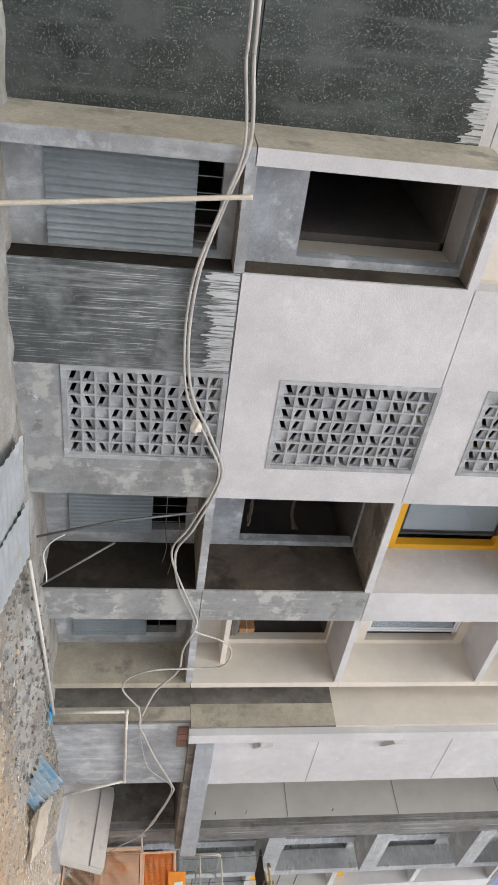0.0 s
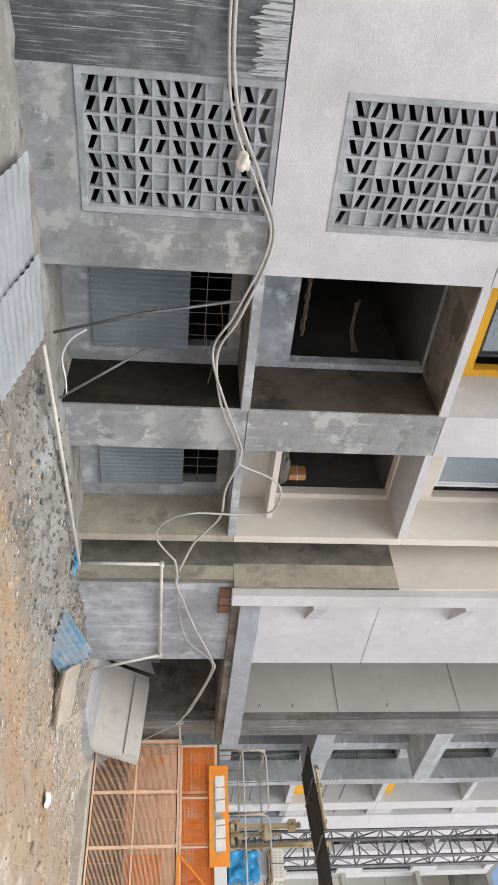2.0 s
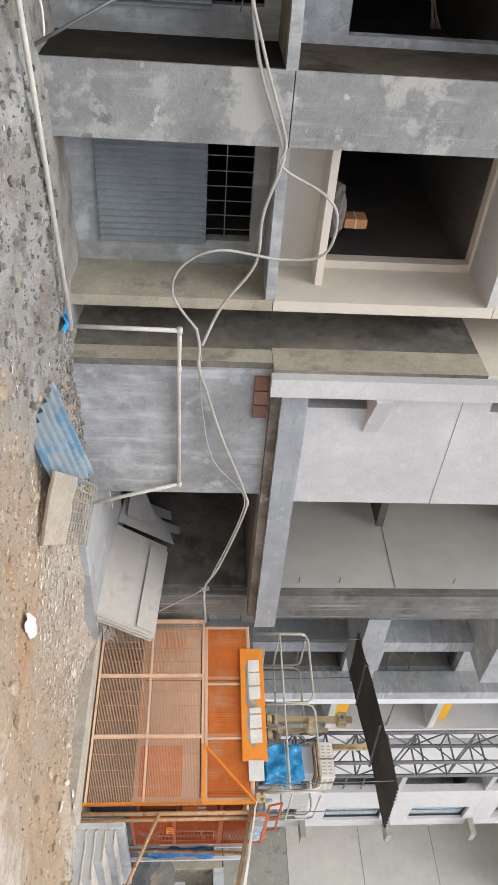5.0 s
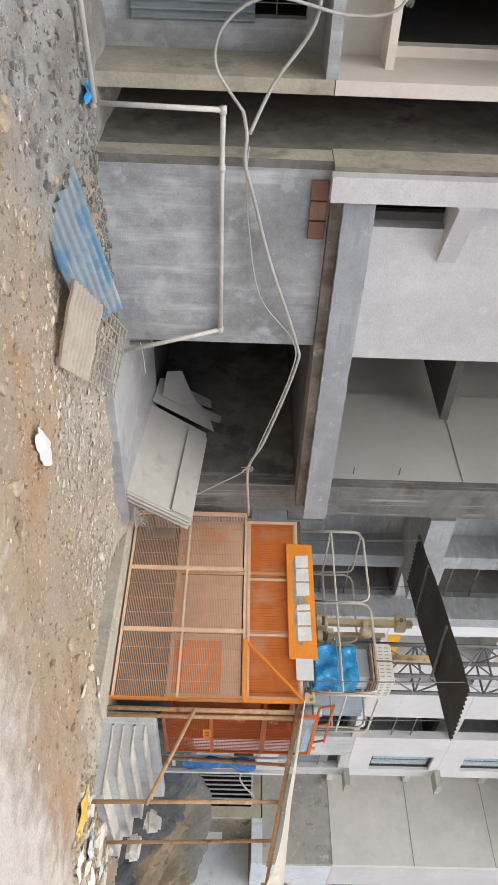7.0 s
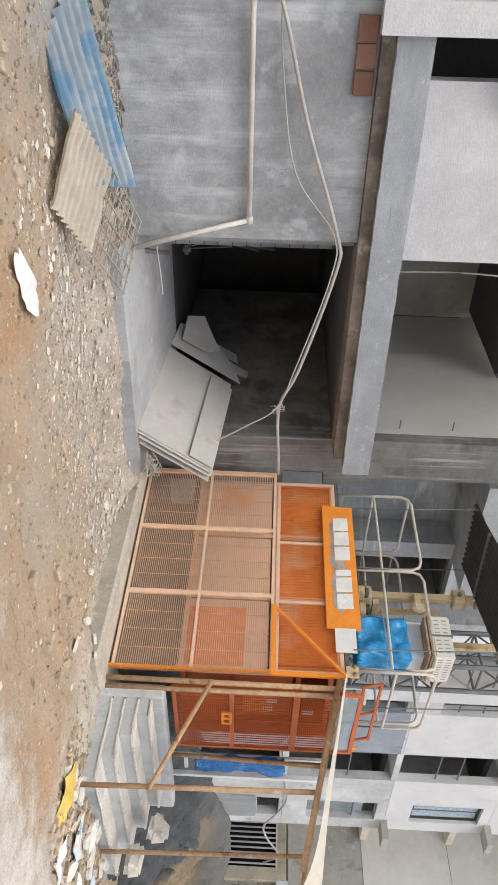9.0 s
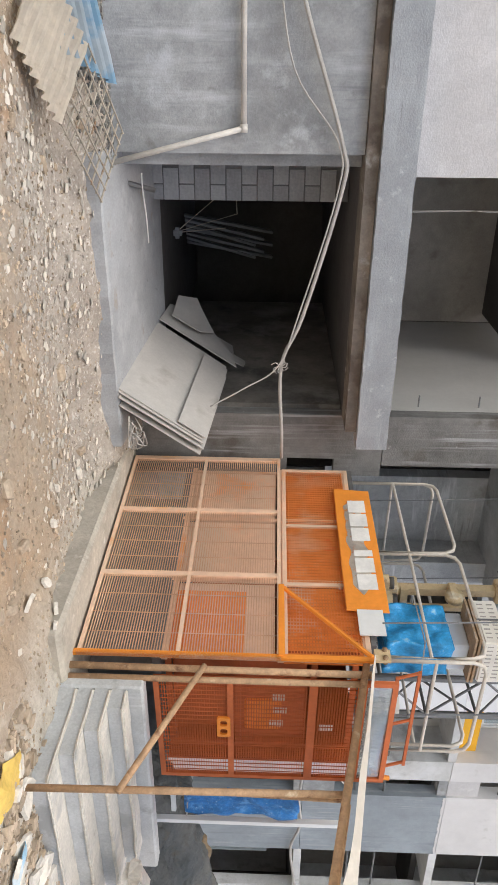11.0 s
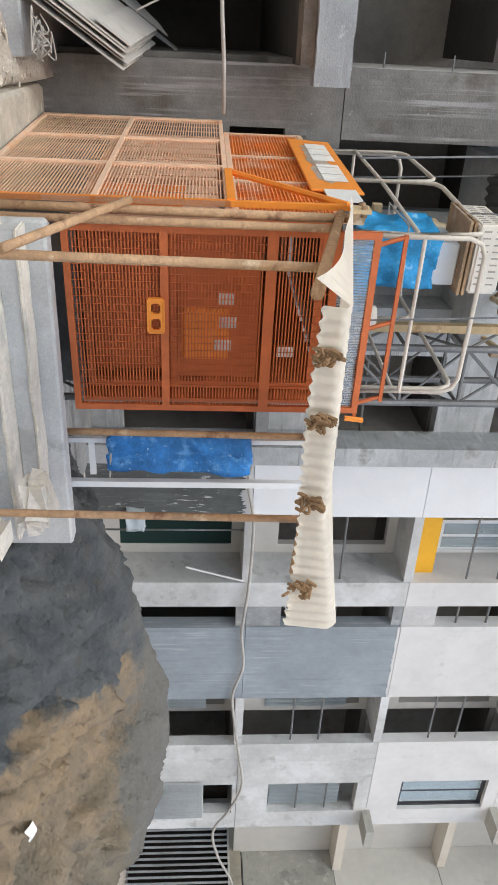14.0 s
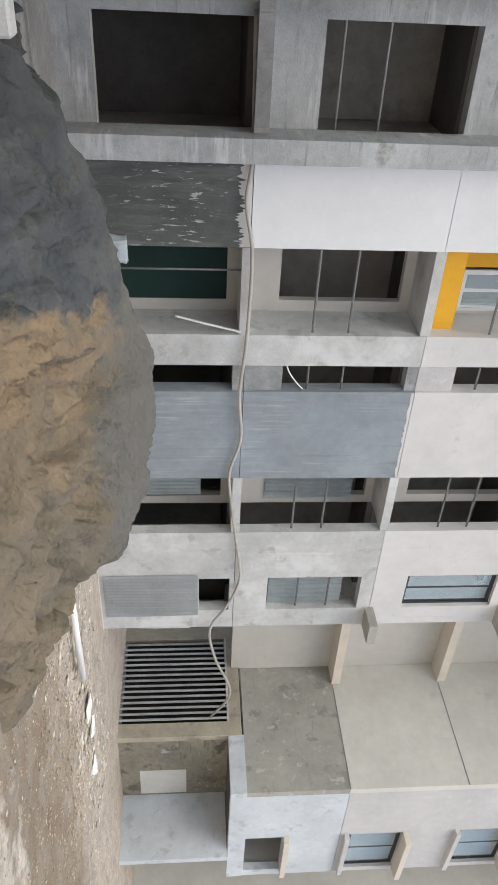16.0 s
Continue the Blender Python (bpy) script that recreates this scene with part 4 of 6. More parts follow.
# ---- cables, pipes and rods on the front ----
def cable(name, label, pts, r, material, category="cable", steps=6, seg=7):
    return tagged(part(name, hose(bmesh.new(), pts, r, seg, steps), material, smooth=True), label, category)


cable("cable", "pale bundled power cable hung along the facade", [(-2.00, 9.2, 2.5), (1.58, 8.8, 2.54), (2.06, 8.8, 2.55), (2.86, 8.78, 2.61), (3.55, 8.78, 2.41), (4.39, 8.8, 2.19), (5.33, 8.8, 2.12), (6.19, 8.8, 2.22), (6.95, 8.8, 2.55),
      (7.69, 8.8, 2.77), (8.78, 8.8, 2.45), (9.37, 8.8, 2.19), (10.28, 8.8, 2.3), (11.13, 8.8, 2.62), (11.35, 8.75, 2.64), (11.96, 8.75, 2.47), (12.62, 8.75, 2.42), (13.2, 8.7, 2.03), (13.66, 8.44, 1.78)], 0.022, CABLE)
cable("cable", "second pale power cable hung beside the first", [(-2.00, 9.17, 2.42), (1.58, 8.79, 2.47), (2.06, 8.79, 2.47), (2.90, 8.77, 2.55), (3.61, 8.76, 2.36), (4.49, 8.78, 2.12), (5.39, 8.78, 2.07), (6.26, 8.78, 2.17), (7.04, 8.78, 2.52),
      (7.69, 8.78, 2.72), (8.72, 8.78, 2.38), (9.34, 8.78, 2.12), (10.24, 8.78, 2.36), (11.09, 8.78, 2.66), (11.38, 8.75, 2.64), (11.68, 8.75, 3.17), (11.98, 8.75, 3.37), (12.45, 8.75, 3.27), (12.54, 8.75, 2.75),
      (12.37, 8.6, 1.95), (12.62, 8.6, 1.5), (13.02, 8.6, 1.4), (13.44, 8.5, 1.7)], 0.018, CABLE)
cable("cable", "pale cable strung along the grey wall and passage", [(13.44, 8.52, 1.7), (13.66, 8.4, 1.75), (13.97, 8.4, 1.74), (14.36, 8.4, 1.85), (15.21, 8.4, 2.09), (16.38, 8.4, 2.5), (16.83, 8.4, 2.53), (18.23, 8.4, 2.17), (18.85, 8.4, 1.94), (19.78, 8.4, 1.97), (20.21, 8.6, 1.98)], 0.022, CABLE)
cable("cable", "thin pale cable sagging across the grey wall", [(13.79, 8.44, 1.78), (14.10, 8.45, 1.76), (14.71, 8.44, 1.8), (15.70, 8.42, 1.98), (16.38, 8.4, 2.46), (16.91, 8.38, 2.47), (18.21, 8.38, 2.12), (18.85, 8.38, 1.9), (19.11, 8.3, 1.5), (19.31, 8.2, 1.1)], 0.010, CABLE)
cable("pole", "pale bamboo pole standing before a balcony", [(3.72, 8.62, -0.35), (3.68, 8.6, 0.04), (3.57, 8.6, 1.04), (3.40, 8.6, 2.5), (3.38, 8.6, 2.68)], 0.03, BAMBOO, "pole", 3)
cable("rod", "grey steel rod leaning in a balcony opening", [(9.29, 9.0, -0.05), (8.94, 9.05, 1.2), (8.65, 9.0, 2.44)], 0.022, STEEL, "rod", 1)
cable("rod", "short steel rod leaning in a balcony opening", [(10.34, 8.8, -0.12), (9.70, 9.3, 1.19)], 0.02, STEEL, "rod", 1)
cable("ribbon", "pale plastic strip hanging from a steel rod", [(9.20, 8.98, 0.42), (9.36, 8.95, 0.2), (9.65, 8.95, 0.07), (9.99, 8.9, 0.1), (10.20, 8.85, 0.1)], 0.012, PLASTIC, "ribbon")


def water_pipe():
    p = thing("water_pipe", "grey plastic water pipe bent across a cement wall", "pipe")
    runs = (((8.94, 8.2, 0.0), (10.94, 8.2, 0.08), (13.34, 8.3, 0.14)), ((13.36, 8.35, 0.12), (13.39, 8.37, 1.49)), ((13.39, 8.37, 1.49), (14.02, 8.42, 1.48), (16.25, 8.44, 1.48)), ((16.25, 8.44, 1.48), (16.58, 8.3, 0.12)))
    for run in runs:
        part("run", hose(bmesh.new(), run, 0.03, 10, 1), PIPE, p, smooth=True)
    for c in ((13.36, 8.35, 0.12), (13.39, 8.37, 1.49), (16.25, 8.44, 1.48), (14.04, 8.42, 1.48)):
        part("elbow", rod(bmesh.new(), (c[0] - 0.04, c[1], c[2]), (c[0] + 0.04, c[1], c[2]), 0.04, 10), PIPE, p, smooth=True)
    return p


water_pipe()
for i in range(3):
    b = part("brick", soft_box(0, 0.23, 0, 0.09, 0, 0.2, 0.006), BRICK, block_b)
    b.matrix_basis = pose(14.17 + 0.25 * i, 8.46, 2.52)

# triangular drip brackets on the white bay
for z in (4.18, 6.98, 9.88):
    bm = bmesh.new()
    pts = [(14.3, 8.549), (14.3, 8.12), (15.2, 8.549)]
    lo = [bm.verts.new((x, y, z)) for x, y in pts]
    hi = [bm.verts.new((x, y, z + 0.24)) for x, y in pts]
    bm.faces.new(lo)
    bm.faces.new(hi[::-1])
    for p in range(3):
        bm.faces.new((lo[(p + 1) % 3], lo[p], hi[p], hi[(p + 1) % 3]))
    bmesh.ops.recalc_face_normals(bm, faces=bm.faces[:])
    part("bracket", bm, WHITE, block_b)

# ---- the passage: floor, block wall, far window, boards ----
bm = soft_box(16.45, 19.75, 7.95, 10.3, -0.5, 0.06, 0.02)
for v in bm.verts:
    if v.co.z > 0 and v.co.y > 9:
        v.co.z += 0.24
bmesh.ops.subdivide_edges(bm, edges=[e for e in bm.edges if abs(e.verts[0].co.x - e.verts[1].co.x) > 1], cuts=24)
for v in bm.verts:
    if v.co.y < 9:
        v.co.y += 0.05 * noise.noise(Vector((v.co.x * 3, 1, 2))) + 0.03 * noise.noise(Vector((v.co.x * 11, 1, 2)))
part("ramp", bm, RAMPGREY, block_b, "smooth grey cement ramp")
part("floor", boxes((16.66, 19.65, 10.3, 14.9, -0.5, 0.29)), INSIDE, block_b)
part("floor", boxes((-14, 13.36, YA - 0.05, 16, -0.6, -0.12)), INSIDE, block_a)
part("floor", boxes((25.3, 35.4, YC - 0.03, 15.2, -0.6, -0.1)), STEP, block_c)
block_wall = tagged(part("block_wall", boxes((16.652, 17.24, 10.012, 10.2, 0.1, 2.75)), MORTAR), "wall of grey concrete blocks inside the passage", "wall", kind="structure")
me = bpy.data.meshes.new("block")
bm = soft_box(0, 0.385, 0, 0.05, 0, 0.187, 0.006)
bm.to_mesh(me)
bm.free()
me.materials.append(BLOCK)
for row in range(12):
    off = 0.2 if row % 2 else 0
    for i in range(-1, 3):
        x = 16.655 + i * 0.4 + off
        if x < 16.62 or x > 17.15:
            continue
        ob = new("block", me)
        ob.parent = block_wall
        ob.matrix_basis = Matrix.LocRotScale((x, 10.0, 0.2 + row * 0.2), None, (min(1.0, (17.24 - x) / 0.385), 1, 1))


RISE, RUN = Vector((0.65, -0.02, 0.98)), Vector((-0.17, 1.92, 0.19))


def board(corner, rise, run, label):
    """A thin board from its lower street corner, up along RISE and in along RUN by the given shares."""
    up, back = RISE.normalized(), RUN.normalized()
    out = back.cross(up).normalized()
    m = Matrix((out, back, up)).transposed().to_4x4()
    m.translation = corner
    ob = part("cement_board", soft_box(-0.007, 0.007, 0, RUN.length * run, 0, RISE.length * rise, 0.003), BOARD)
    ob.matrix_basis = m
    return tagged(ob, label, "board", "leaning boards")


low = Vector((19.0, 7.98, 0.06))
for off, rise, run in (((0, 0, 0), 0.98, 0.98), ((0.03, -0.03, 0.0), 0.99, 0.96), ((0.09, -0.05, 0.0), 0.96, 0.9), ((0.13, 0.0, 0.01), 0.98, 0.95), ((0.2, -0.04, 0.0), 0.95, 0.9)):
    board(low + Vector(off), rise, run, "grey cement board leaning in a stack against a pier")
board(low + Vector((-0.03, 0.0, 0.03)) + RISE * 0.66, 0.33, 0.9, "narrow strip of grey board on a leaning stack")


def broken_board(label, origin, outline, curl=0.0):
    """A snapped board: its outline in shares of RISE and RUN, curled up along the run."""
    bm = bmesh.new()
    bm.faces.new([bm.verts.new(origin + RISE * a + RUN * b) for a, b in outline])
    bmesh.ops.triangulate(bm, faces=bm.faces[:])
    bmesh.ops.subdivide_edges(bm, edges=bm.edges[:], cuts=4, use_grid_fill=True)
    for v in bm.verts:
        b = (v.co - origin).dot(RUN) / RUN.length_squared
        v.co += Vector((-curl * b * b, 0, 0.4 * curl * b * b))
    bmesh.ops.solidify(bm, geom=bm.faces[:], thickness=0.012)
    return tagged(part("cement_board", bm, BOARD), label, "board", "leaning boards")


broken_board("broken grey cement board with a pointed corner, leaning", low + RUN + Vector((-0.02, 0.02, 0.02)), [(0.0, 0), (1.08, 0.02), (0.92, 0.18), (0.35, 0.42), (0.02, 0.3)])
broken_board("curled torn board behind a leaning stack", low + RUN * 1.08 + Vector((-0.1, 0, 0.05)), [(0.12, 0), (0.5, 0.02), (0.66, 0.12), (0.3, 0.34), (0.08, 0.26)], 0.9)
broken_board("narrow snapped board leaning in the passage", low + RUN * 1.16 + Vector((0.14, 0, 0.02)), [(0.5, 0), (1.15, 0.08), (1.12, 0.17), (0.45, 0.14)])
broken_board("small snapped board leaning in the passage", low + RUN * 1.3 + Vector((0.2, 0, 0.0)), [(0.2, 0), (0.95, 0.1), (0.9, 0.2), (0.18, 0.16)])
for i in range(7):
    p = tagged(part("plank", soft_box(0, 0.045, 0, 0.12, 0, 1.6 - 0.14 * (i % 3), 0.004), PLASTER), "grey plank leaning inside the dark passage", "plank", "passage planks")
    p.matrix_basis = pose(18.0 + 0.085 * i, 13.0 + 0.05 * i, 0.3, -14, 13 + 3 * (i % 3), 0)
stub = thing("tap_pipe", "short grey pipe stub with a tap in the passage floor", "pipe")
part("pipe", rod(bmesh.new(), (16.86, 8.9, 0.1), (16.98, 9.1, 0.42), 0.03, 10), STEEL, stub, smooth=True)
part("flange", rod(bmesh.new(), (16.86, 8.9, 0.05), (16.87, 8.91, 0.15), 0.055, 10), BLOCK, stub)
cable("wire", "pale wire end lying on a grey ramp", [(16.75, 8.75, 0.34), (16.95, 9.0, 0.30), (17.3, 9.1, 0.31), (17.6, 9.15, 0.31)], 0.008, PLASTIC, "wire")
props = thing("rod_tripod", "thin steel rods tied over a stone in the passage", "rods")
for p, q in (((18.0, 11.6, 0.3), (17.75, 11.8, 1.25)), ((18.02, 11.6, 0.3), (17.3, 11.9, 1.2)), ((17.75, 11.8, 1.25), (17.28, 11.9, 1.22)), ((18.0, 11.6, 0.34), (17.9, 11.5, 1.1))):
    part("rod", rod(bmesh.new(), p, q, 0.007, 6), TUBE, props)
tagged(part("cement_lump", soft_box(17.92, 18.08, 11.5, 11.66, 0.28, 0.42, 0.04, 2), PLASTER), "cement lump at the foot of tied rods", "stone")

far_frame = thing("window_frame", "pale timber frame in the far window of the passage", "window")
part("frame", wall_with_holes(17.0, 17.95, 0.3, 2.4, 14.86, 14.92, [(17.04, 17.91, 0.34, 0.62), (17.04, 17.91, 0.70, 2.36)]), BAMBOO, far_frame)
part("bar", rod(bmesh.new(), (17.3, 14.95, 1.9), (17.3, 14.95, 2.38), 0.012, 6), STEEL, far_frame)
part("bar", rod(bmesh.new(), (17.42, 14.95, 1.9), (17.42, 14.95, 2.38), 0.012, 6), STEEL, far_frame)

neighbour = building("apartment_building", "white building seen through the far window of the passage")
part("wall", wall_with_holes(10, 26, -0.3, 6, 20, 20.2, [(16.6, 17.35, 0.9, 2.0), (16.6, 17.4, 2.55, 3.6), (17.95, 18.6, 0.8, 1.9)]), SMOOTH, neighbour)
part("window_panel", boxes((17.5, 18.3, 19.96, 19.99, 2.3, 2.75)), YELLOW, neighbour)
part("inner_wall", boxes((10, 26, 20.6, 20.7, -0.3, 6)), INSIDE, neighbour)

# ---- steel bars in block C windows, blinds and curtains of sheet ----
def barred_opening(x0, x1, y, z0, z1, n):
    g = thing("window_bars", "two or three rusty bars across a balcony opening", "window bars", "balcony bars")
    for i in range(n):
        z = z0 + (z1 - z0) * (i + 1) / (n + 1)
        part("bar", rod(bmesh.new(), (x0, y, z), (x1, y, z), 0.022, 8), STEEL, g)


for x0, x1 in ((23.6, 25.1), (26.71, 28.18), (28.75, 29.27), (31.18, 32.57)):
    for z in (L1, L2):
        barred_opening(x0, x1, YC + 0.12, z + 0.5, z + 2.3, 2)
metal_sheet("corrugated_sheet", "pale corrugated sheet in a balcony opening", 31.3, YC + 0.85, L1 + 0.6, 1.1, 1.8, ZINC, pitch=0.12)
metal_sheet("corrugated_sheet", "grey corrugated sheet closing a ground floor opening", 31.2, YC + 0.4, 0.2, 0.72, 1.78, ZINC)
metal_sheet("corrugated_sheet", "pale corrugated sheet against a ground floor wall", 33.75, YC - 0.05, 0.0, 1.2, 1.94, PALESHEET, across=False)
part("inner_panel", boxes((26.75, 28.1, YC + 0.92, YC + 0.98, 0.0, 2.5)), GREENWALL, block_c)
part("inner_panel", boxes((26.8, 27.3, YC + 0.85, YC + 0.89, L2 + 0.05, L3 - 0.2)), YELLOW, block_c)
for z, mat_ in ((L2, FRAMEDARK), (L3, FRAMEDARK)):
    sliding_window(33.88, 34.86, YC + 0.1, z + 0.7, z + 2.7, mat_, "dark-framed sliding window in a white wall")
    sliding_window(27.35, 28.1, YC + 0.84, z + 0.7, z + 2.6, FRAMEWHITE, "white-framed window at the back of a balcony")
metal_sheet("corrugated_sheet", "grey and rust-stained sheet behind window bars", 33.9, YC + 0.2, L1 + 0.75, 0.92, 1.6, ZINC, pitch=0.14)
barred_opening(33.88, 34.86, YC + 0.1, L1 + 0.7, L2 - 0.3, 2)
cable("cable", "white cable hung along the grey facade", [(23.6, 10.3, 2.62), (25.3, 10.3, 2.66), (26.0, 10.28, 2.6), (26.8, 10.28, 2.72), (28.2, 10.28, 2.7), (29.3, 10.28, 2.62), (30.2, 10.28, 2.68), (31.0, 10.28, 2.5), (31.9, 10.28, 2.58), (32.7, 10.28, 2.68), (33.8, 10.28, 2.8), (34.6, 10.25, 2.55), (35.3, 10.2, 2.2), (36.6, 10.4, 2.35), (38.2, 10.6, 2.75), (39.8, 11.0, 2.3)], 0.03, CABLE)
for z in (L2, L3, L4):
    part("ledge", boxes((35.42, XD - 0.01, 11.95, 12.54, z - 0.03, z + 0.2)), CREAM, block_d)
    part("ledge", boxes((34.85, 35.42, YC - 0.55, YC - 0.002, z - 0.1, z + 0.08)), TROWELLED, block_c)
part("recess_wall", boxes((35.42, XD - 0.01, 12.55, 12.75, 2.9, TOP)), PALE, block_d)

# grilled window in the ground floor of block D, on the wall that faces back along the street
side = part("side_wall", wall_with_holes(0, 3.5, -0.9, 3.1, 0, 0.2, [(0.42, 3.1, -0.32, 2.74)]), BEIGE, block_d)
side.matrix_basis = pose(XD - 0.05, 13.98, 0, 0, 0, -90)
grille = thing("window_grille", "steel bar grille over a ground floor window", "window grille")
# near-black sheet added behind the bars, standing in for an unlit room
part("backing", boxes((40.6, 40.65, 10.7, 14.0, -0.5, 2.75)), DEEPSHADE, grille)
for i in range(15):
    y = 10.98 + 0.172 * i
    part("bar", rod(bmesh.new(), (XD - 0.06, y, -0.33), (XD - 0.06, y, 2.73), 0.034, 8), BLOCK, grille)
part("frame", boxes((XD - 0.09, XD - 0.052, 10.88, 13.56, -0.36, -0.31)), PIPE, grille)
part("frame", boxes((XD - 0.09, XD - 0.052, 10.88, 13.56, 2.73, 2.78)), PIPE, grille)
for x in (42.2,):
    for z in (L2, L3, L4):
        sliding_window(x + 0.02, x + 1.88, YD + 0.08, z + 0.27, z + 1.68, FRAMEDARK, "dark-framed window in the far white wall")
part("end_wall", boxes((35.2, 35.398, YC + 0.26, 14.9, -0.1, TOP)), PALEPATCH, block_c)
part("low_wall", boxes((26.71, 28.18, YC + 0.3, YC + 0.36, L2 + 0.06, L2 + 0.5)), YELLOW, block_c)
part("low_wall", boxes((26.71, 28.18, YC + 0.3, YC + 0.36, L3 + 0.06, L3 + 0.5)), YELLOW, block_c)

carton = thing("carton", "brown cardboard carton resting on a dark sack", "box")
part("body", soft_box(12.32, 12.45, 9.5, 9.74, L1 + 0.92, L1 + 1.22, 0.008), CARD, carton)
part("tape", boxes((12.317, 12.453, 9.497, 9.743, L1 + 1.06, L1 + 1.08)), BEIGE, carton)
crumple = bmesh.new()
bmesh.ops.create_icosphere(crumple, subdivisions=4, radius=1.0)
for v in crumple.verts:
    n_ = 1 + 0.35 * noise.noise(v.co * 2.2) + 0.18 * noise.noise(v.co * 6)
    v.co = Vector((12.25 + 0.34 * v.co.x * n_, 9.6 + 0.13 * v.co.y * n_, L1 + 0.81 + 0.125 * max(-0.85, min(0.9, v.co.z * n_))))
tagged(part("sack", crumple, DARKSHEET, smooth=True), "dark crumpled plastic sack on a balcony sill", "sack")
part("sill", boxes((11.2, 13.2, 9.3, 9.8, L1 + 0.6, L1 + 0.7)), CREAM, block_a)

for x, z in ((8.5, 2.45), (8.7, 2.2), (9.0, 2.0), (9.3, 2.1)):
    cable("rebar_end", "thin steel rod end sticking out of a slab", [(x, 9.0, z), (x + 0.25, 8.8, z + 0.03), (x + 0.55, 8.75, z - 0.02)], 0.006, DARKROPE, "rod")
coil = bmesh.new()
for k in range(5):
    hose(coil, [(8.62 + 0.16 * i + 0.02 * math.sin(i * 2.1 + k), 9.7 + 0.04 * math.cos(k * 1.3 + i), L1 + 0.74 + 0.06 * abs(math.sin(1.7 * i + k))) for i in range(7)], 0.014, 6, 3)
tagged(part("rope_coil", coil, DARKROPE), "coil of dark rope lying on a window sill", "rope")
for k in range(5):
    r = random.Random(40 + k)
    cable("stick", "thin brown stick bundled across a dark window", [(9.25 + r.uniform(0, 0.1), 10.2 + 0.02 * k, L1 + 1.62 + 0.025 * k), (9.8, 10.2, L1 + 1.66 + r.uniform(-0.03, 0.03)), (10.2, 10.2, L1 + 1.72 + 0.03 * k)], 0.01, DARKROPE, "stick", 2)
cable("wire", "pale wire strung across a dark upper opening", [(17.22, 9.3, 3.34), (17.20, 9.3, 4.3), (17.26, 9.3, 5.4), (17.24, 9.3, 6.6)], 0.012, CABLE, "wire")

# twine round the cables in the passage
bow = bmesh.new()
for i in range(9):
    a = random.Random(i).uniform(0, 6.28)
    hose(bow, [(18.85, 8.39, 1.92), (18.85 + 0.07 * math.cos(a), 8.37, 1.92 + 0.07 * math.sin(a)), (18.85 + 0.1 * math.cos(a + 0.6), 8.38, 1.92 + 0.1 * math.sin(a + 0.6))], 0.006, 5, 3)
tagged(part("twine_knot", bow, CABLE), "knot of pale twine round hanging cables", "rope")
cable("pipe", "white plastic pipe lying before the far facade", [(30.9, 7.25, 0.04), (33.0, 7.35, 0.02)], 0.055, PLASTIC, "pipe", 1, 12)
cable("wire", "white wire hung inside a barred balcony", [(28.2, YC + 0.1, 3.3), (28.9, YC + 0.12, 3.45), (29.3, YC + 0.1, 3.75)], 0.014, PLASTIC, "wire")
cable("wire", "frayed white rope lying on a balcony edge", [(27.9, YC + 0.1, 1.55), (28.0, YC + 0.05, 2.0), (28.1, YC - 0.05, 2.6)], 0.02, PLASTIC, "rope")

tangle = bmesh.new()
r = random.Random(77)
for k in range(9):
    c = Vector((19.55, 7.92, 0.16))
    hose(tangle, [c + Vector((r.gauss(0, 0.09), r.gauss(0, 0.05), abs(r.gauss(0, 0.09)))) for _ in range(5)], 0.008, 5, 4)
tagged(part("wire_tangle", tangle, CABLE), "tangle of pale wire heaped beside a pier", "wire", kind="stuff")
bag = bmesh.new()
bmesh.ops.create_icosphere(bag, subdivisions=3, radius=0.09)
for v in bag.verts:
    v.co = Vector((v.co.x * 1.3, v.co.y * 0.7, v.co.z * 0.8)) * (1 + 0.5 * noise.noise(v.co * 18))
bagged = tagged(part("plastic_bag", bag, SCRAP, smooth=True), "pale plastic bag knotted round hanging cables", "bag")
bagged.matrix_basis = pose(6.74, 8.76, 2.32)

# ---- the hoist: fence, car, roof rails, mast; built about its street corner ----
HOIST = pose(20.53, 5.33, 0, 0, 0, 3.7)
hoist = thing("construction_hoist", "orange mesh-sided construction hoist with a railed roof and mast", "hoist")
hoist.matrix_basis = HOIST


def net(u0, u1, z0, z1, pu, pz, r=0.0035, thin=1.0):
    """Woven wires in the XZ plane, pu and pz apart."""
    bm = bmesh.new()
    n = int((z1 - z0) / pz)
    for i in range(1, n):
        z = z0 + (z1 - z0) * i / n
        box(bm, u0, u1, -r, r, z - r, z + r)
    n = int((u1 - u0) / pu)
    for i in range(1, n):
        u = u0 + (u1 - u0) * i / n
        box(bm, u - r * thin, u + r * thin, -3 * r, -r, z0, z1)
    return bm


SIDE = pose(0, 0, 0, 0, 0, 90)      # panels along the local y axis
fence = part("side_fence", wall_with_holes(0, 3.39, 0.05, 1.97, -0.02, 0.02, [(0.04 + 1.113 * i, 1.09 + 1.113 * i, z0, z1) for i in range(3) for z0, z1 in ((0.09, 0.98), (1.02, 1.93))]), DUSTY, hoist, "dusty orange fence frame")
fence.matrix_basis = SIDE
for i in range(3):
    for z0, z1 in ((0.09, 0.98), (1.02, 1.93)):
        n = part("mesh_panel", net(0.04 + 1.113 * i, 1.09 + 1.113 * i, z0, z1, 0.26, 0.026, 0.0048, 0.5), WIRE, fence)
        n["kind"] = "stuff"

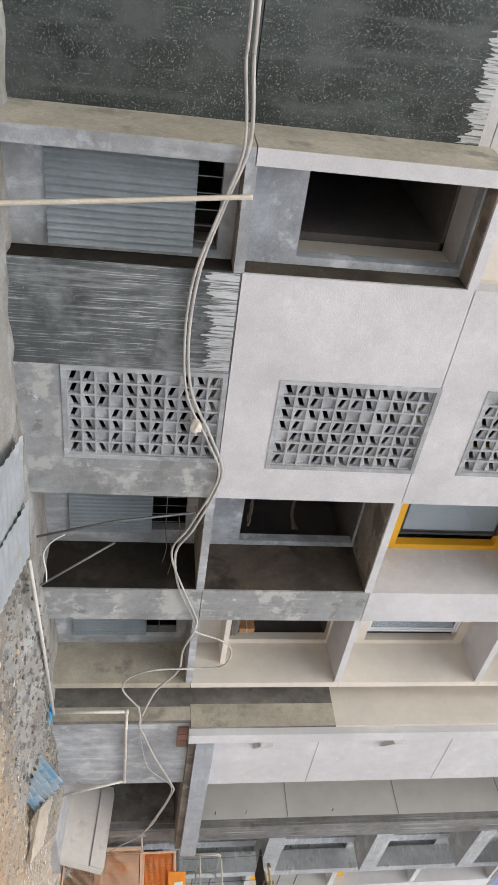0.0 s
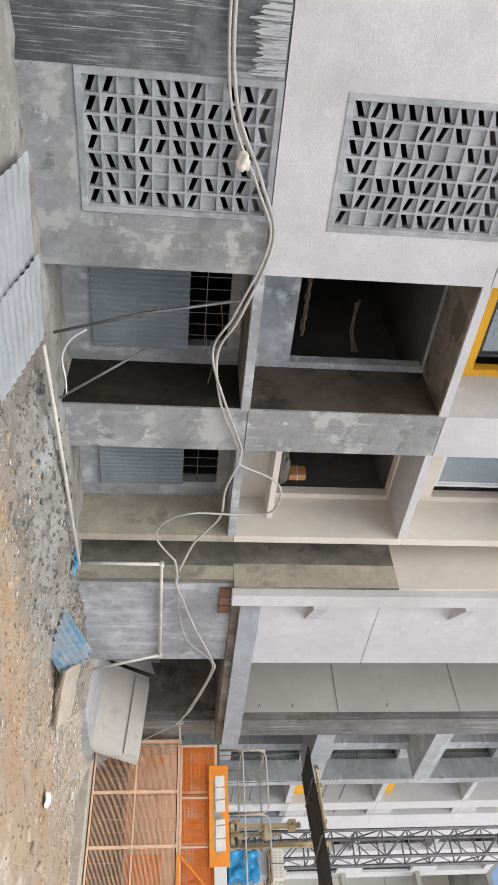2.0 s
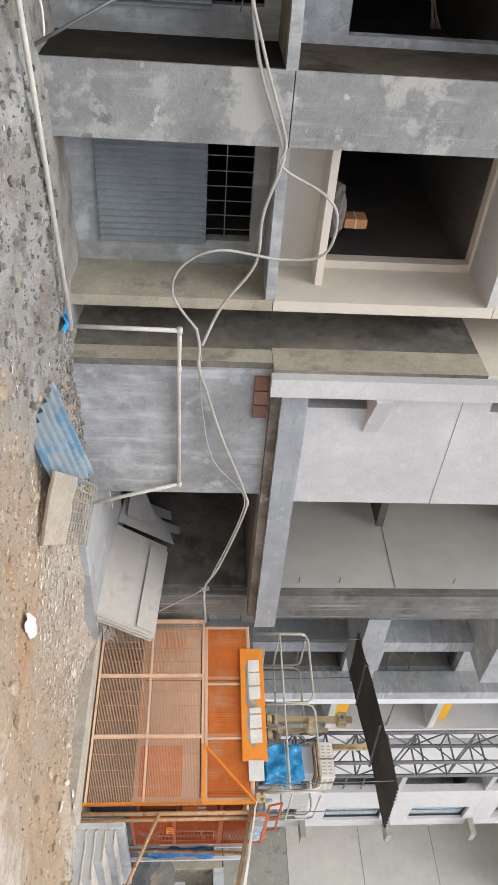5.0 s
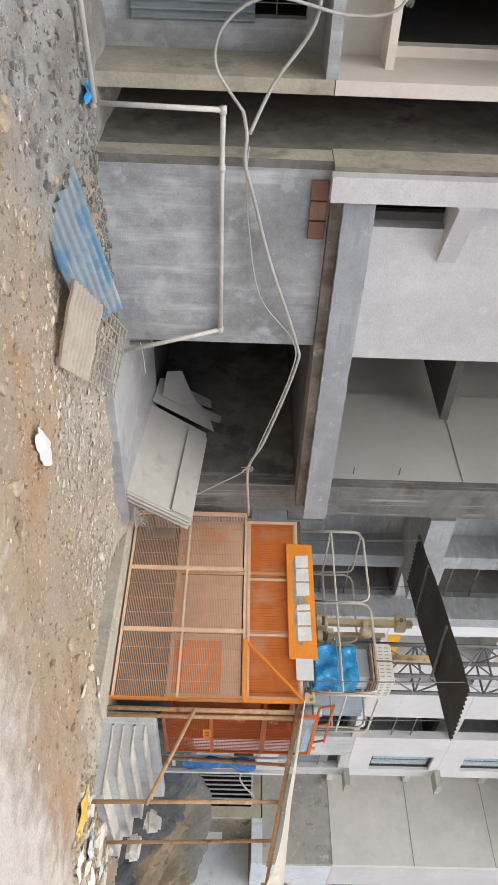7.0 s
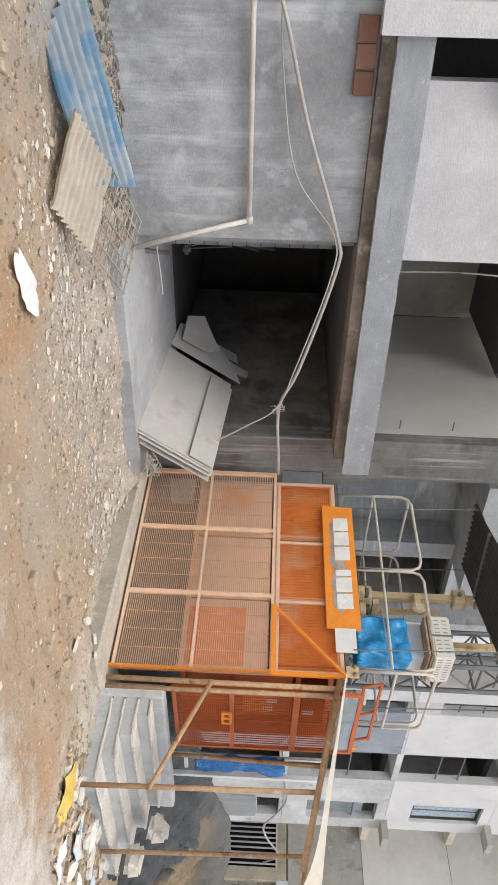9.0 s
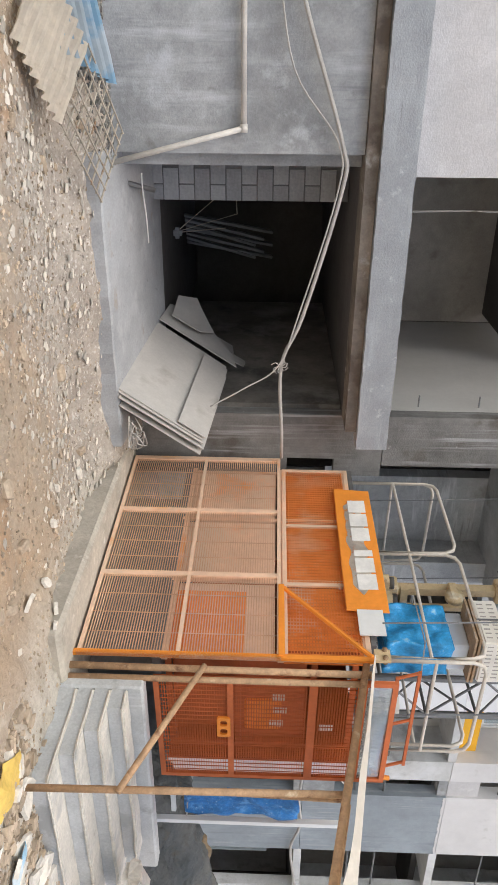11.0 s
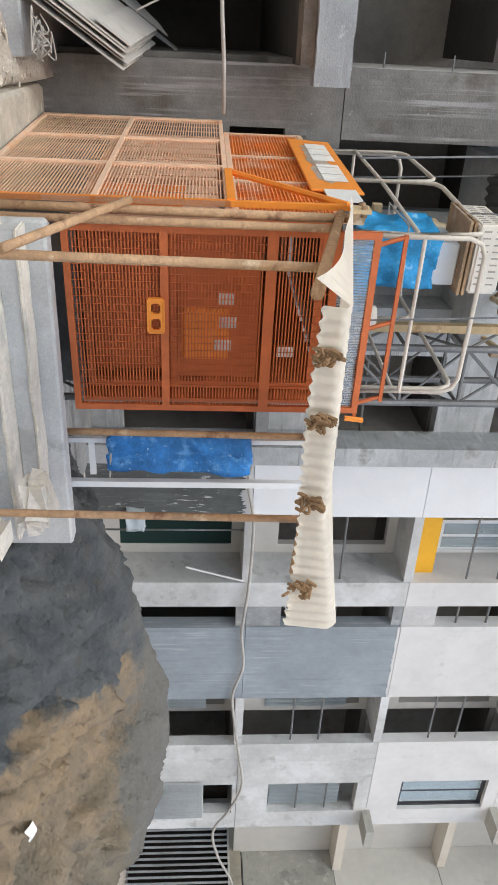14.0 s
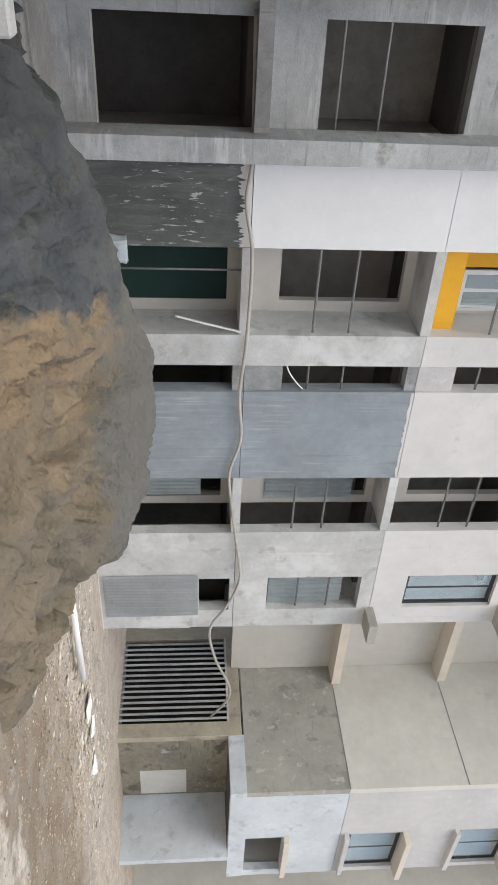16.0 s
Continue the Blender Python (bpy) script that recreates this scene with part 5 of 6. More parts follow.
# the car behind the fence
# dark box added below the car floor to imitate the darkness there
part("base_frame", boxes((0.55, 1.6, 0.3, 3.2, 0.03, 0.7)), STEEL, hoist)
part("painted_plate", boxes((0.13, 0.139, 0.18, 1.02, 0.88, 1.62)), HOTPANEL, hoist, "bright orange plate")
part("cross_rail", boxes((-0.035, 0.03, 0.03, 0.98, 1.945, 2.005)), ORANGE, hoist)
part("car_floor", boxes((0.12, 1.68, 0.08, 3.3, 0.74, 0.82)), STEEL, hoist)
for i in range(3):
    v0 = 0.12 + 1.06 * i
    part("side_panel", boxes((0.14, 0.16, v0, v0 + 1.02, 0.82, 1.9)), PANEL, hoist)
    part("side_rail", boxes((0.115, 0.139, v0 - 0.02, v0 + 0.03, 0.8, 2.8)), DUSTY, hoist)
    part("side_panel", boxes((0.17, 0.19, v0, v0 + 1.02, 2.0, 2.78)), HOTPANEL, hoist)
for z in (0.86, 1.97, 2.8):
    part("side_rail", boxes((0.105, 0.135, 0.08, 3.3, z - 0.03, z + 0.03)), DUSTY, hoist)
upper = part("upper_fence", wall_with_holes(0.08, 3.3, 1.99, 2.84, -0.12, -0.09, [(0.13, 1.1, 2.04, 2.79), (1.14, 2.1, 2.04, 2.79), (2.14, 3.25, 2.04, 2.79)]), DUSTY, hoist)
upper.matrix_basis = SIDE
for a, b in ((0.13, 1.1), (1.14, 2.1), (2.14, 3.25)):
    n = part("mesh_panel", net(a, b, 2.04, 2.79, 0.045, 0.03, 0.0045), HOTWIRE, upper)
    n.location.y = -0.105
    n["kind"] = "stuff"
part("diagonal_brace", rod(bmesh.new(), (-0.01, 0.05, 2.82), (-0.01, 0.95, 2.0), 0.025, 6), ORANGE, hoist)
part("corner_post", boxes((-0.03, 0.03, 0.9, 0.97, 1.95, 2.0), (-0.02, 0.02, 0.0, 0.05, 0.0, 2.84)), ORANGE, hoist)
part("back_wall", boxes((0.14, 1.66, 3.27, 3.3, 0.82, 2.8)), DUSTY, hoist)
part("far_wall", boxes((1.64, 1.67, 0.1, 3.27, 0.82, 2.8)), RUSTRED, hoist)
part("roof", boxes((0.1, 1.7, 0.3, 3.32, 2.85, 2.9)), STEEL, hoist)

# door on the street side
door = part("door", wall_with_holes(0.13, 1.62, 0.78, 3.06, -0.14, -0.1, [(0.18, 1.57, 0.83, 1.47), (0.18, 1.57, 1.53, 2.24), (0.18, 1.57, 2.32, 2.72), (0.18, 1.57, 2.78, 3.01)]), RUSTRED, hoist, "rust-orange mesh hoist door")
for z0, z1 in ((0.83, 1.47), (1.53, 2.24), (2.32, 2.72)):
    n = part("mesh_panel", net(0.18, 1.57, z0, z1, 0.06, 0.024, 0.0047, 0.2), RUSTRED, door)
    n.location.y = -0.12
    n["kind"] = "stuff"
bm = corrugated(1.39, 0.23, 0.022, 0.005, 0.002)
bmesh.ops.translate(bm, vec=(0.18, -0.12, 2.78), verts=bm.verts[:])
part("plastic_strip", bm, CLEAR, door, "ribbed clear plastic strip")
part("inner_frame", wall_with_holes(0.16, 1.6, 0.84, 2.74, 0.22, 0.26, [(0.22, 1.54, 0.9, 1.52), (0.22, 1.54, 1.58, 2.28), (0.22, 1.54, 2.34, 2.68)]), RUSTRED, hoist)
part("inner_door", boxes((0.23, 1.53, 0.30, 0.32, 1.56, 2.24)), RUSTRED, hoist)
part("inner_door", boxes((0.23, 1.53, 0.42, 0.44, 0.88, 1.54)), RUSTRED, hoist)
part("control_box", soft_box(0.9, 1.35, 0.24, 0.30, 1.62, 2.0, 0.02), ORANGE, hoist, "bright orange control box")
bm = wall_with_holes(0.66, 0.94, 1.37, 1.5, -0.16, -0.135, [(0.70, 0.78, 1.40, 1.47), (0.82, 0.91, 1.40, 1.47)])
bmesh.ops.bevel(bm, geom=[e for e in bm.edges if abs(e.verts[0].co.y - e.verts[1].co.y) > 0.01], offset=0.012, segments=2, affect="EDGES")
part("latch", bm, ORANGE, door, "orange latch plate with two slots")
# small white plates that imitate glints behind the door mesh
for u, z in ((0.75, 1.9), (0.95, 1.92), (1.15, 1.88), (1.2, 2.4)):
    part("notice", boxes((u, u + 0.09, 0.205, 0.215, z, z + 0.14)), PLASTIC, hoist)

# name board with pale lettering reduced to bars
board_ = part("name_board", soft_box(0, 2.1, -0.01, 0.012, 0, 0.44, 0.006), ORANGE, hoist, "orange board with worn white lettering bars")
board_.matrix_basis = pose(0.05, 0.71, 2.635, 0, 0, 90) @ pose(0, 0, 0, 3, 0, 0)
wear = bmesh.new()
lows, highs = [], []
for i in range(61):
    x = 0.22 + 1.66 * i / 60
    end = min(1.0, min(i, 60 - i) / 5)
    lows.append(wear.verts.new((x, 0.0145, 0.2 - end * (0.10 + 0.05 * noise.noise(Vector((x * 5, 0, 3)))))))
    highs.append(wear.verts.new((x, 0.0145, 0.2 + end * (0.10 + 0.05 * noise.noise(Vector((x * 6, 4, 3)))))))
for i in range(60):
    wear.faces.new((lows[i], lows[i + 1], highs[i + 1], highs[i]))
bmesh.ops.solidify(wear, geom=wear.faces[:], thickness=0.002)
part("scuffed_band", wear, FADEDPAPER, board_, "greyed torn band under the lettering")
for i in range(6):
    u = 1.62 - 0.265 * i
    bm = bmesh.new()
    box(bm, u, u + (0.235 if i != 3 else 0.1), 0.0165, 0.02, 0.15, 0.36)
    for v in bm.verts:
        if v.co.z > 0.3:
            v.co.x += 0.02
    part("lettering_bar", bm, SIGNWHITE, board_)

# roof rails of bent tube
def rail_loop(p, q, z0, z1, mid):
    """A bent rail between plan points p and q, with a bar half way up."""
    p, q = Vector((*p, 0)), Vector((*q, 0))
    d = (q - p).normalized() * 0.14
    up = Vector((0, 0, 1))
    bm = bmesh.new()
    hose(bm, [p + up * z0, p + up * (z1 - 0.14), p + d * 0.3 + up * (z1 - 0.04), p + d + up * z1, q - d + up * z1, q - d * 0.3 + up * (z1 - 0.04), q + up * (z1 - 0.14), q + up * z0], 0.021, 8, 1)
    ob = part("rail_loop", bm, TUBE, hoist, smooth=True)
    part("mid_rail", rod(bmesh.new(), p + up * mid, q + up * mid, 0.018, 8), TUBE, ob)


rail_loop((0.21, 3.2), (0.2, 1.82), 2.9, 4.0, 3.45)
rail_loop((0.2, 1.78), (0.25, 0.3), 2.9, 4.0, 3.45)
rail_loop((0.27, 0.27), (1.62, 0.25), 2.9, 4.0, 3.5)
rail_loop((1.62, 0.32), (1.6, 1.78), 2.9, 4.0, 3.45)
rail_loop((1.6, 1.82), (1.58, 3.2), 2.9, 4.0, 3.45)
rail_loop((0.24, 3.24), (1.55, 3.24), 2.9, 4.0, 3.45)
frame_ = part("roof_frame", boxes((0.26, 1.76, 0.04, 0.07, 3.07, 3.1), (0.2, 1.62, 0.06, 0.09, 3.28, 3.31)), RUSTRED, hoist, "rusty orange edge frame of the hoist roof")
for u in (0.22, 0.9, 1.58):
    part("tie_bar", rod(bmesh.new(), (u + 0.06, 0.06, 3.08), (u, 0.08, 3.29), 0.018, 6), RUSTRED, frame_)
part("tie_bar", rod(bmesh.new(), (1.76, 0.02, 3.0), (1.78, 0.02, 3.16), 0.025, 6), ORANGE, frame_)
hinge = part("roof_bracket", boxes((0.02, 0.05, 0.04, 0.18, 2.85, 3.0), (0.05, 0.16, 0.15, 0.18, 2.85, 2.98)), TAN, hoist, "tan corner bracket with rollers")
for v in (0.05, 0.15):
    part("roller", rod(bmesh.new(), (0.0, v + 0.02, 2.95), (0.08, v + 0.02, 2.95), 0.025, 12), RUST, hinge, smooth=True)
part("end_plate", boxes((0.04, 0.055, 0.38, 0.72, 2.74, 3.0)), PLASTIC, hoist)
for v in (1.35, 1.62):
    drive = part("motor", rod(bmesh.new(), (0.5, v, 2.9), (0.5, v, 3.22), 0.1, 16), TAN, hoist, smooth=True)
    part("cap", rod(bmesh.new(), (0.5, v, 3.22), (0.5, v, 3.28), 0.07, 16), DARKSHEET, drive, smooth=True)
    for k in range(3):
        part("cooling_ring", rod(bmesh.new(), (0.5, v, 2.96 + 0.08 * k), (0.5, v, 2.98 + 0.08 * k), 0.112, 16), STEEL, drive, smooth=True)
canister = part("canister", rod(bmesh.new(), (0.95, 0.3, 2.9), (0.95, 0.3, 3.2), 0.09, 16), PIPE, hoist, smooth=True)
part("band", rod(bmesh.new(), (0.95, 0.3, 3.04), (0.95, 0.3, 3.07), 0.096, 16), STEEL, canister)
arm = part("jib_arm", boxes((0.58, 0.68, 1.62, 1.72, 3.0, 4.75), (0.74, 0.80, 1.5, 1.56, 2.9, 4.3)), TAN, hoist, "tan square tube jib")
for z in (3.25, 4.55):
    part("clamp", soft_box(0.52, 0.74, 1.56, 1.78, z - 0.09, z + 0.09, 0.02), TAN, arm)
    part("bolt", rod(bmesh.new(), (0.48, 1.67, z), (0.54, 1.67, z), 0.03, 8), STEEL, arm)
part("pulley", rod(bmesh.new(), (0.5, 1.45, 3.95), (0.56, 1.45, 3.95), 0.11, 18), TAN, arm, smooth=True)
part("pulley_cheek", soft_box(0.49, 0.57, 1.4, 1.66, 3.9, 4.0, 0.015), TAN, arm)
part("cross_arm", boxes((0.3, 0.9, 1.3, 1.38, 3.3, 3.38)), TAN, hoist)
part("motor_cabinet", soft_box(0.42, 0.78, 0.62, 1.1, 3.5, 3.92, 0.015), FRAMEWHITE, hoist, "pale sheet-metal cabinet behind the cover")


def draped(name, label, dims, material, m, cat, amount=0.05):
    """A box of cloth with folds."""
    bm = boxes(dims)
    bmesh.ops.subdivide_edges(bm, edges=bm.edges[:], cuts=15, use_grid_fill=True)
    for v in bm.verts:
        n = noise.noise(v.co * 4.5 + Vector((3, 1, 7))) + 0.6 * noise.noise(Vector((v.co.x * 22, v.co.y * 9, v.co.z * 3)))
        v.co += Vector((n, noise.noise(v.co * 5), 0.5 * n)) * amount
    ob = tagged(part(name, bm, material, smooth=True), label, cat)
    ob.matrix_basis = m
    return ob


blue_cover = draped("tarpaulin", "bright blue plastic cover wrapped round hoist motor", (0.32, 0.78, 0.55, 1.08, 3.05, 3.72), CYANTARP, HOIST, "tarpaulin", 0.07)
part("tie_cord", hose(bmesh.new(), [(0.25, 0.5, 3.42), (0.83, 0.48, 3.44), (0.85, 1.14, 3.42), (0.24, 1.15, 3.4), (0.25, 0.5, 3.42)], 0.008, 6, 1), CABLE, blue_cover)
crate = thing("louvred_box", "white louvred control box on the hoist roof", "box")
crate.matrix_basis = HOIST
part("body", soft_box(0.22, 0.8, 0.48, 1.1, 4.0, 4.25, 0.02, 2), CREAMSHEET, crate)
for i in range(2):
    for j in range(9):
        part("slot", boxes((0.215, 0.221, 0.55 + 0.058 * j, 0.564 + 0.058 * j, 4.04 + 0.1 * i, 4.10 + 0.1 * i)), BROWNWALL, crate)
        part("slot", boxes((0.265 + 0.055 * j, 0.277 + 0.055 * j, 0.475, 0.481, 4.04 + 0.1 * i, 4.10 + 0.1 * i)), BROWNWALL, crate)
part("strap", boxes((0.21, 0.81, 0.79, 0.81, 3.99, 4.26)), STEEL, crate)
for z in (3.93, 3.97):
    part("bearer", boxes((0.2, 0.82, 0.5, 1.08, z - 0.012, z + 0.012)), RUST, crate)

mast = thing("hoist_mast", "grey lattice steel mast beside the hoist car", "mast")
for x in (22.12, 22.72):
    for y in (6.7, 7.3):
        part("post", rod(bmesh.new(), (x, y, 0), (x, y, 15), 0.04, 8), STEEL, mast)
for i in range(24):
    z = 0.1 + 0.62 * i
    for p, q in (((22.12, 6.7), (22.12, 7.3)), ((22.12, 6.7), (22.72, 6.7)), ((22.72, 6.7), (22.72, 7.3)), ((22.12, 7.3), (22.72, 7.3))):
        part("rung", rod(bmesh.new(), (*p, z), (*q, z), 0.02, 6), STEEL, mast)
        part("lattice_bar", rod(bmesh.new(), (*(p if i % 2 else q), z), (*(q if i % 2 else p), z + 0.62), 0.016, 6), STEEL, mast)
for x in (22.15, 22.7):
    part("wall_tie", rod(bmesh.new(), (x, 7.3, 5.55), (x + 0.25, 10.3, 5.5), 0.04, 8), TAN, mast, "rusty tan wall tie")
    for y in (7.5, 8.4, 9.3, 10.1):
        part("tie_clamp", soft_box(x - 0.02 + 0.083 * (y - 7.3), x + 0.1 + 0.083 * (y - 7.3), y, y + 0.09, 5.42, 5.62, 0.012), RUST, mast)
part("cable_guide", boxes((21.95, 22.03, 6.9, 7.0, 3.0, 5.6)), TAN, mast)
for y in (7.6, 8.8):
    part("tie_brace", rod(bmesh.new(), (22.16, y, 5.55), (22.9, y + 1.0, 5.5), 0.025, 6), RUST, mast)

# sheet roof above the hoist, hung on thin rods
roof_m = Matrix(((1.25, 0.7, 0, 20.05), (-0.15, 3.4, 0, 5.34), (0, 0, 1, 5.1), (0, 0, 0, 1)))
bm = corrugated(1.0, 1.0, 0.085, 0.02, 0.003, 6)
for v in bm.verts:
    c = v.co.copy()
    v.co = roof_m @ Vector((c.x, c.z, c.y + 0.02 * math.sin(5 * c.z)))
hood = tagged(part("sheet_roof", bm, DARKSHEET), "dark corrugated sheet roof hung above the hoist", "roof sheet")
for u, v in ((0.02, 0.05), (0.98, 0.1), (0.02, 0.95), (0.98, 0.95)):
    c = roof_m @ Vector((u, v, 0))
    part("hanger_rod", rod(bmesh.new(), c, (c.x + 0.1, c.y, 2.9), 0.008, 6), STEEL, hood)
part("purlin", rod(bmesh.new(), roof_m @ Vector((0, 0.35, -0.03)), roof_m @ Vector((1, 0.35, -0.03)), 0.025, 6), STEEL, hood)
part("purlin", rod(bmesh.new(), roof_m @ Vector((0, 0.75, -0.03)), roof_m @ Vector((1, 0.75, -0.03)), 0.025, 6), STEEL, hood)

# ---- hoist plinth, pit wall and steps ----
part("plinth", soft_box(20.02, 23.3, 5.05, 9.0, -0.6, 0.02, 0.04), KERB, hoist).matrix_parent_inverse = HOIST.inverted()
landing = tagged(part("landing", soft_box(20.62, 23.3, 5.02, 5.2, -0.3, 0.72, 0.02), PALEPATCH), "grey cement wall under the hoist door", "landing", kind="structure")
tagged(part("landing", soft_box(22.3, 23.2, 5.2, 5.9, -0.3, 0.5, 0.02), PALEPATCH), "grey cement wall beside the hoist", "landing", kind="structure")
steps = thing("steps", "four worn cement steps up to the hoist", "steps")
for i in range(4):
    low = -0.3 if i == 0 else 0.14 + 0.15 * (i - 1) + 0.002
    top = 0.14 + 0.15 * i
    riser = part("step", boxes((20.64, 23.08 - 0.1 * i, 4.05 + 0.25 * i, 5.018, low, top - 0.03)), PALEPATCH, steps)
    bm = soft_box(20.62, 23.1 - 0.1 * i, 4.02 + 0.25 * i, 5.016, top - 0.03, top, 0.014, 2)
    bmesh.ops.subdivide_edges(bm, edges=[e for e in bm.edges if e.calc_length() > 0.6], cuts=18)
    for v in bm.verts:
        v.co += Vector((0, 0.022 * noise.noise(v.co * 1.7) + 0.006 * noise.noise(v.co * 9), 0.012 * noise.noise(v.co * 4)))
    part("tread", bm, STEP, riser, "dusty cream tread")

# ---- canopy over the steps ----
canopy = thing("scaffold_frame", "rusty scaffold tube frame of the canopy", "scaffold")
for p, q, r in (((20.55, 3.93, -0.1), (20.6, 4.0, 2.46), 0.028), ((22.25, 3.98, -0.1), (22.38, 4.1, 2.5), 0.026), ((22.36, 5.3, 0.3), (22.33, 5.2, 2.7), 0.028), ((20.52, 3.9, 0.72), (20.5, 5.2, 1.27), 0.028),
                ((20.57, 5.4, 2.78), (20.5, 3.2, 2.3), 0.033), ((20.56, 5.22, -0.05), (20.58, 5.22, 2.8), 0.033), ((20.62, 5.14, -0.05), (20.64, 5.16, 2.74), 0.03), ((22.4, 5.2, 2.72), (22.36, 3.5, 2.36), 0.025)):
    part("tube", rod(bmesh.new(), p, q, r, 10), RUSTTUBE, canopy, smooth=True)
def canopy_sheet():
    """A wavy sheet that slopes from the hoist to the street and hangs down along its front and near side."""
    bm = bmesh.new()
    nx, ny = 180, 24
    rows = []
    for j in range(ny + 1):
        k = j / ny
        row = []
        for i in range(nx + 1):
            u = i / nx
            x, y, z = 20.5 + 1.85 * u, 5.35 - 2.35 * min(1, k * 1.25), 2.84 - (0.42 - 0.12 * max(0.0, u - 0.6) / 0.4) * min(1, k * 1.25)
            wave = 0.009 * math.cos(math.tau * x / 0.062)
            if k > 0.8:
                d = (k - 0.8) / 0.2
                z -= d * (0.115 + 0.03 * u + 0.16 * max(0.0, u - 0.6) / 0.4 + 0.02 * math.sin(5 * u) + 0.007 * math.cos(math.tau * x / 0.062))
                y += 0.04 * d + wave
            else:
                z += wave
            row.append(bm.verts.new((x, y, z)))
        rows.append(row)
    for a, b in zip(rows, rows[1:]):
        for i in range(nx):
            bm.faces.new((a[i], a[i + 1], b[i + 1], b[i]))
    bmesh.ops.solidify(bm, geom=bm.faces[:], thickness=0.003)
    return bm


def canopy_side():
    """The near edge of the sheet, bent down along its slope."""
    bm = bmesh.new()
    side = []
    for j in range(25):
        k = j / 24
        top = Vector((20.495, 5.35 - 2.35 * k, 2.85 - 0.42 * k))
        side.append((bm.verts.new(top), bm.verts.new(top + Vector((-0.05 - 0.09 * k, -0.05 * k * k, -0.015 - 0.08 * k ** 1.3 - 0.08 * k ** 14 - 0.006 * math.sin(14 * k))))))
    for a, b in zip(side, side[1:]):
        bm.faces.new((a[0], b[0], b[1], a[1]))
    bmesh.ops.solidify(bm, geom=bm.faces[:], thickness=0.003)
    bmesh.ops.recalc_face_normals(bm, faces=bm.faces[:])
    return bm


sheet = tagged(part("canopy_sheet", canopy_sheet(), CREAMSHEET, smooth=True), "cream corrugated plastic sheet tied over the steps", "roof sheet")
for x in (20.72, 21.05, 21.5, 22.05):
    knot = bmesh.new()
    for i in range(26):
        a = random.uniform(0, 6.28)
        p = Vector((x + random.uniform(-0.02, 0.02), 2.99 + random.uniform(-0.02, 0.02), 2.35 + random.gauss(0, 0.03)))
        hose(knot, [p, p + Vector((0.028 * math.cos(a), -0.02, 0.02 * math.sin(a))), p + Vector((0.03 * math.cos(a + 1), 0, -0.03))], 0.009, 5, 3)
    tagged(part("rope_knot", knot, STRAW), "frayed brown coir rope tied round the sheet", "rope", "canopy ties")

part("bent_edge", canopy_side(), CREAMSHEET, sheet)
hung = draped("tarpaulin", "blue tarpaulin hung between posts beside the hoist", (22.38, 22.72, 5.28, 5.33, 1.0, 2.2), BLUETARP, Matrix.Identity(4), "tarpaulin", 0.07)
part("tie_cord", rod(bmesh.new(), (22.36, 5.3, 2.14), (22.8, 5.3, 2.2), 0.008, 6), CABLE, hung)
part("tie_cord", rod(bmesh.new(), (22.36, 5.3, 1.05), (22.8, 5.3, 1.02), 0.008, 6), CABLE, hung)
post = thing("angle_frame", "white painted steel frame beside the hoist door", "frame")
part("post", boxes((22.82, 22.875, 5.26, 5.32, 0.45, 2.75)), FRAMEWHITE, post)
part("post", boxes((22.45, 22.49, 5.34, 5.38, 0.45, 2.75)), FRAMEWHITE, post)
part("rail", boxes((22.49, 22.8, 5.34, 5.38, 0.85, 0.9)), FRAMEWHITE, post)

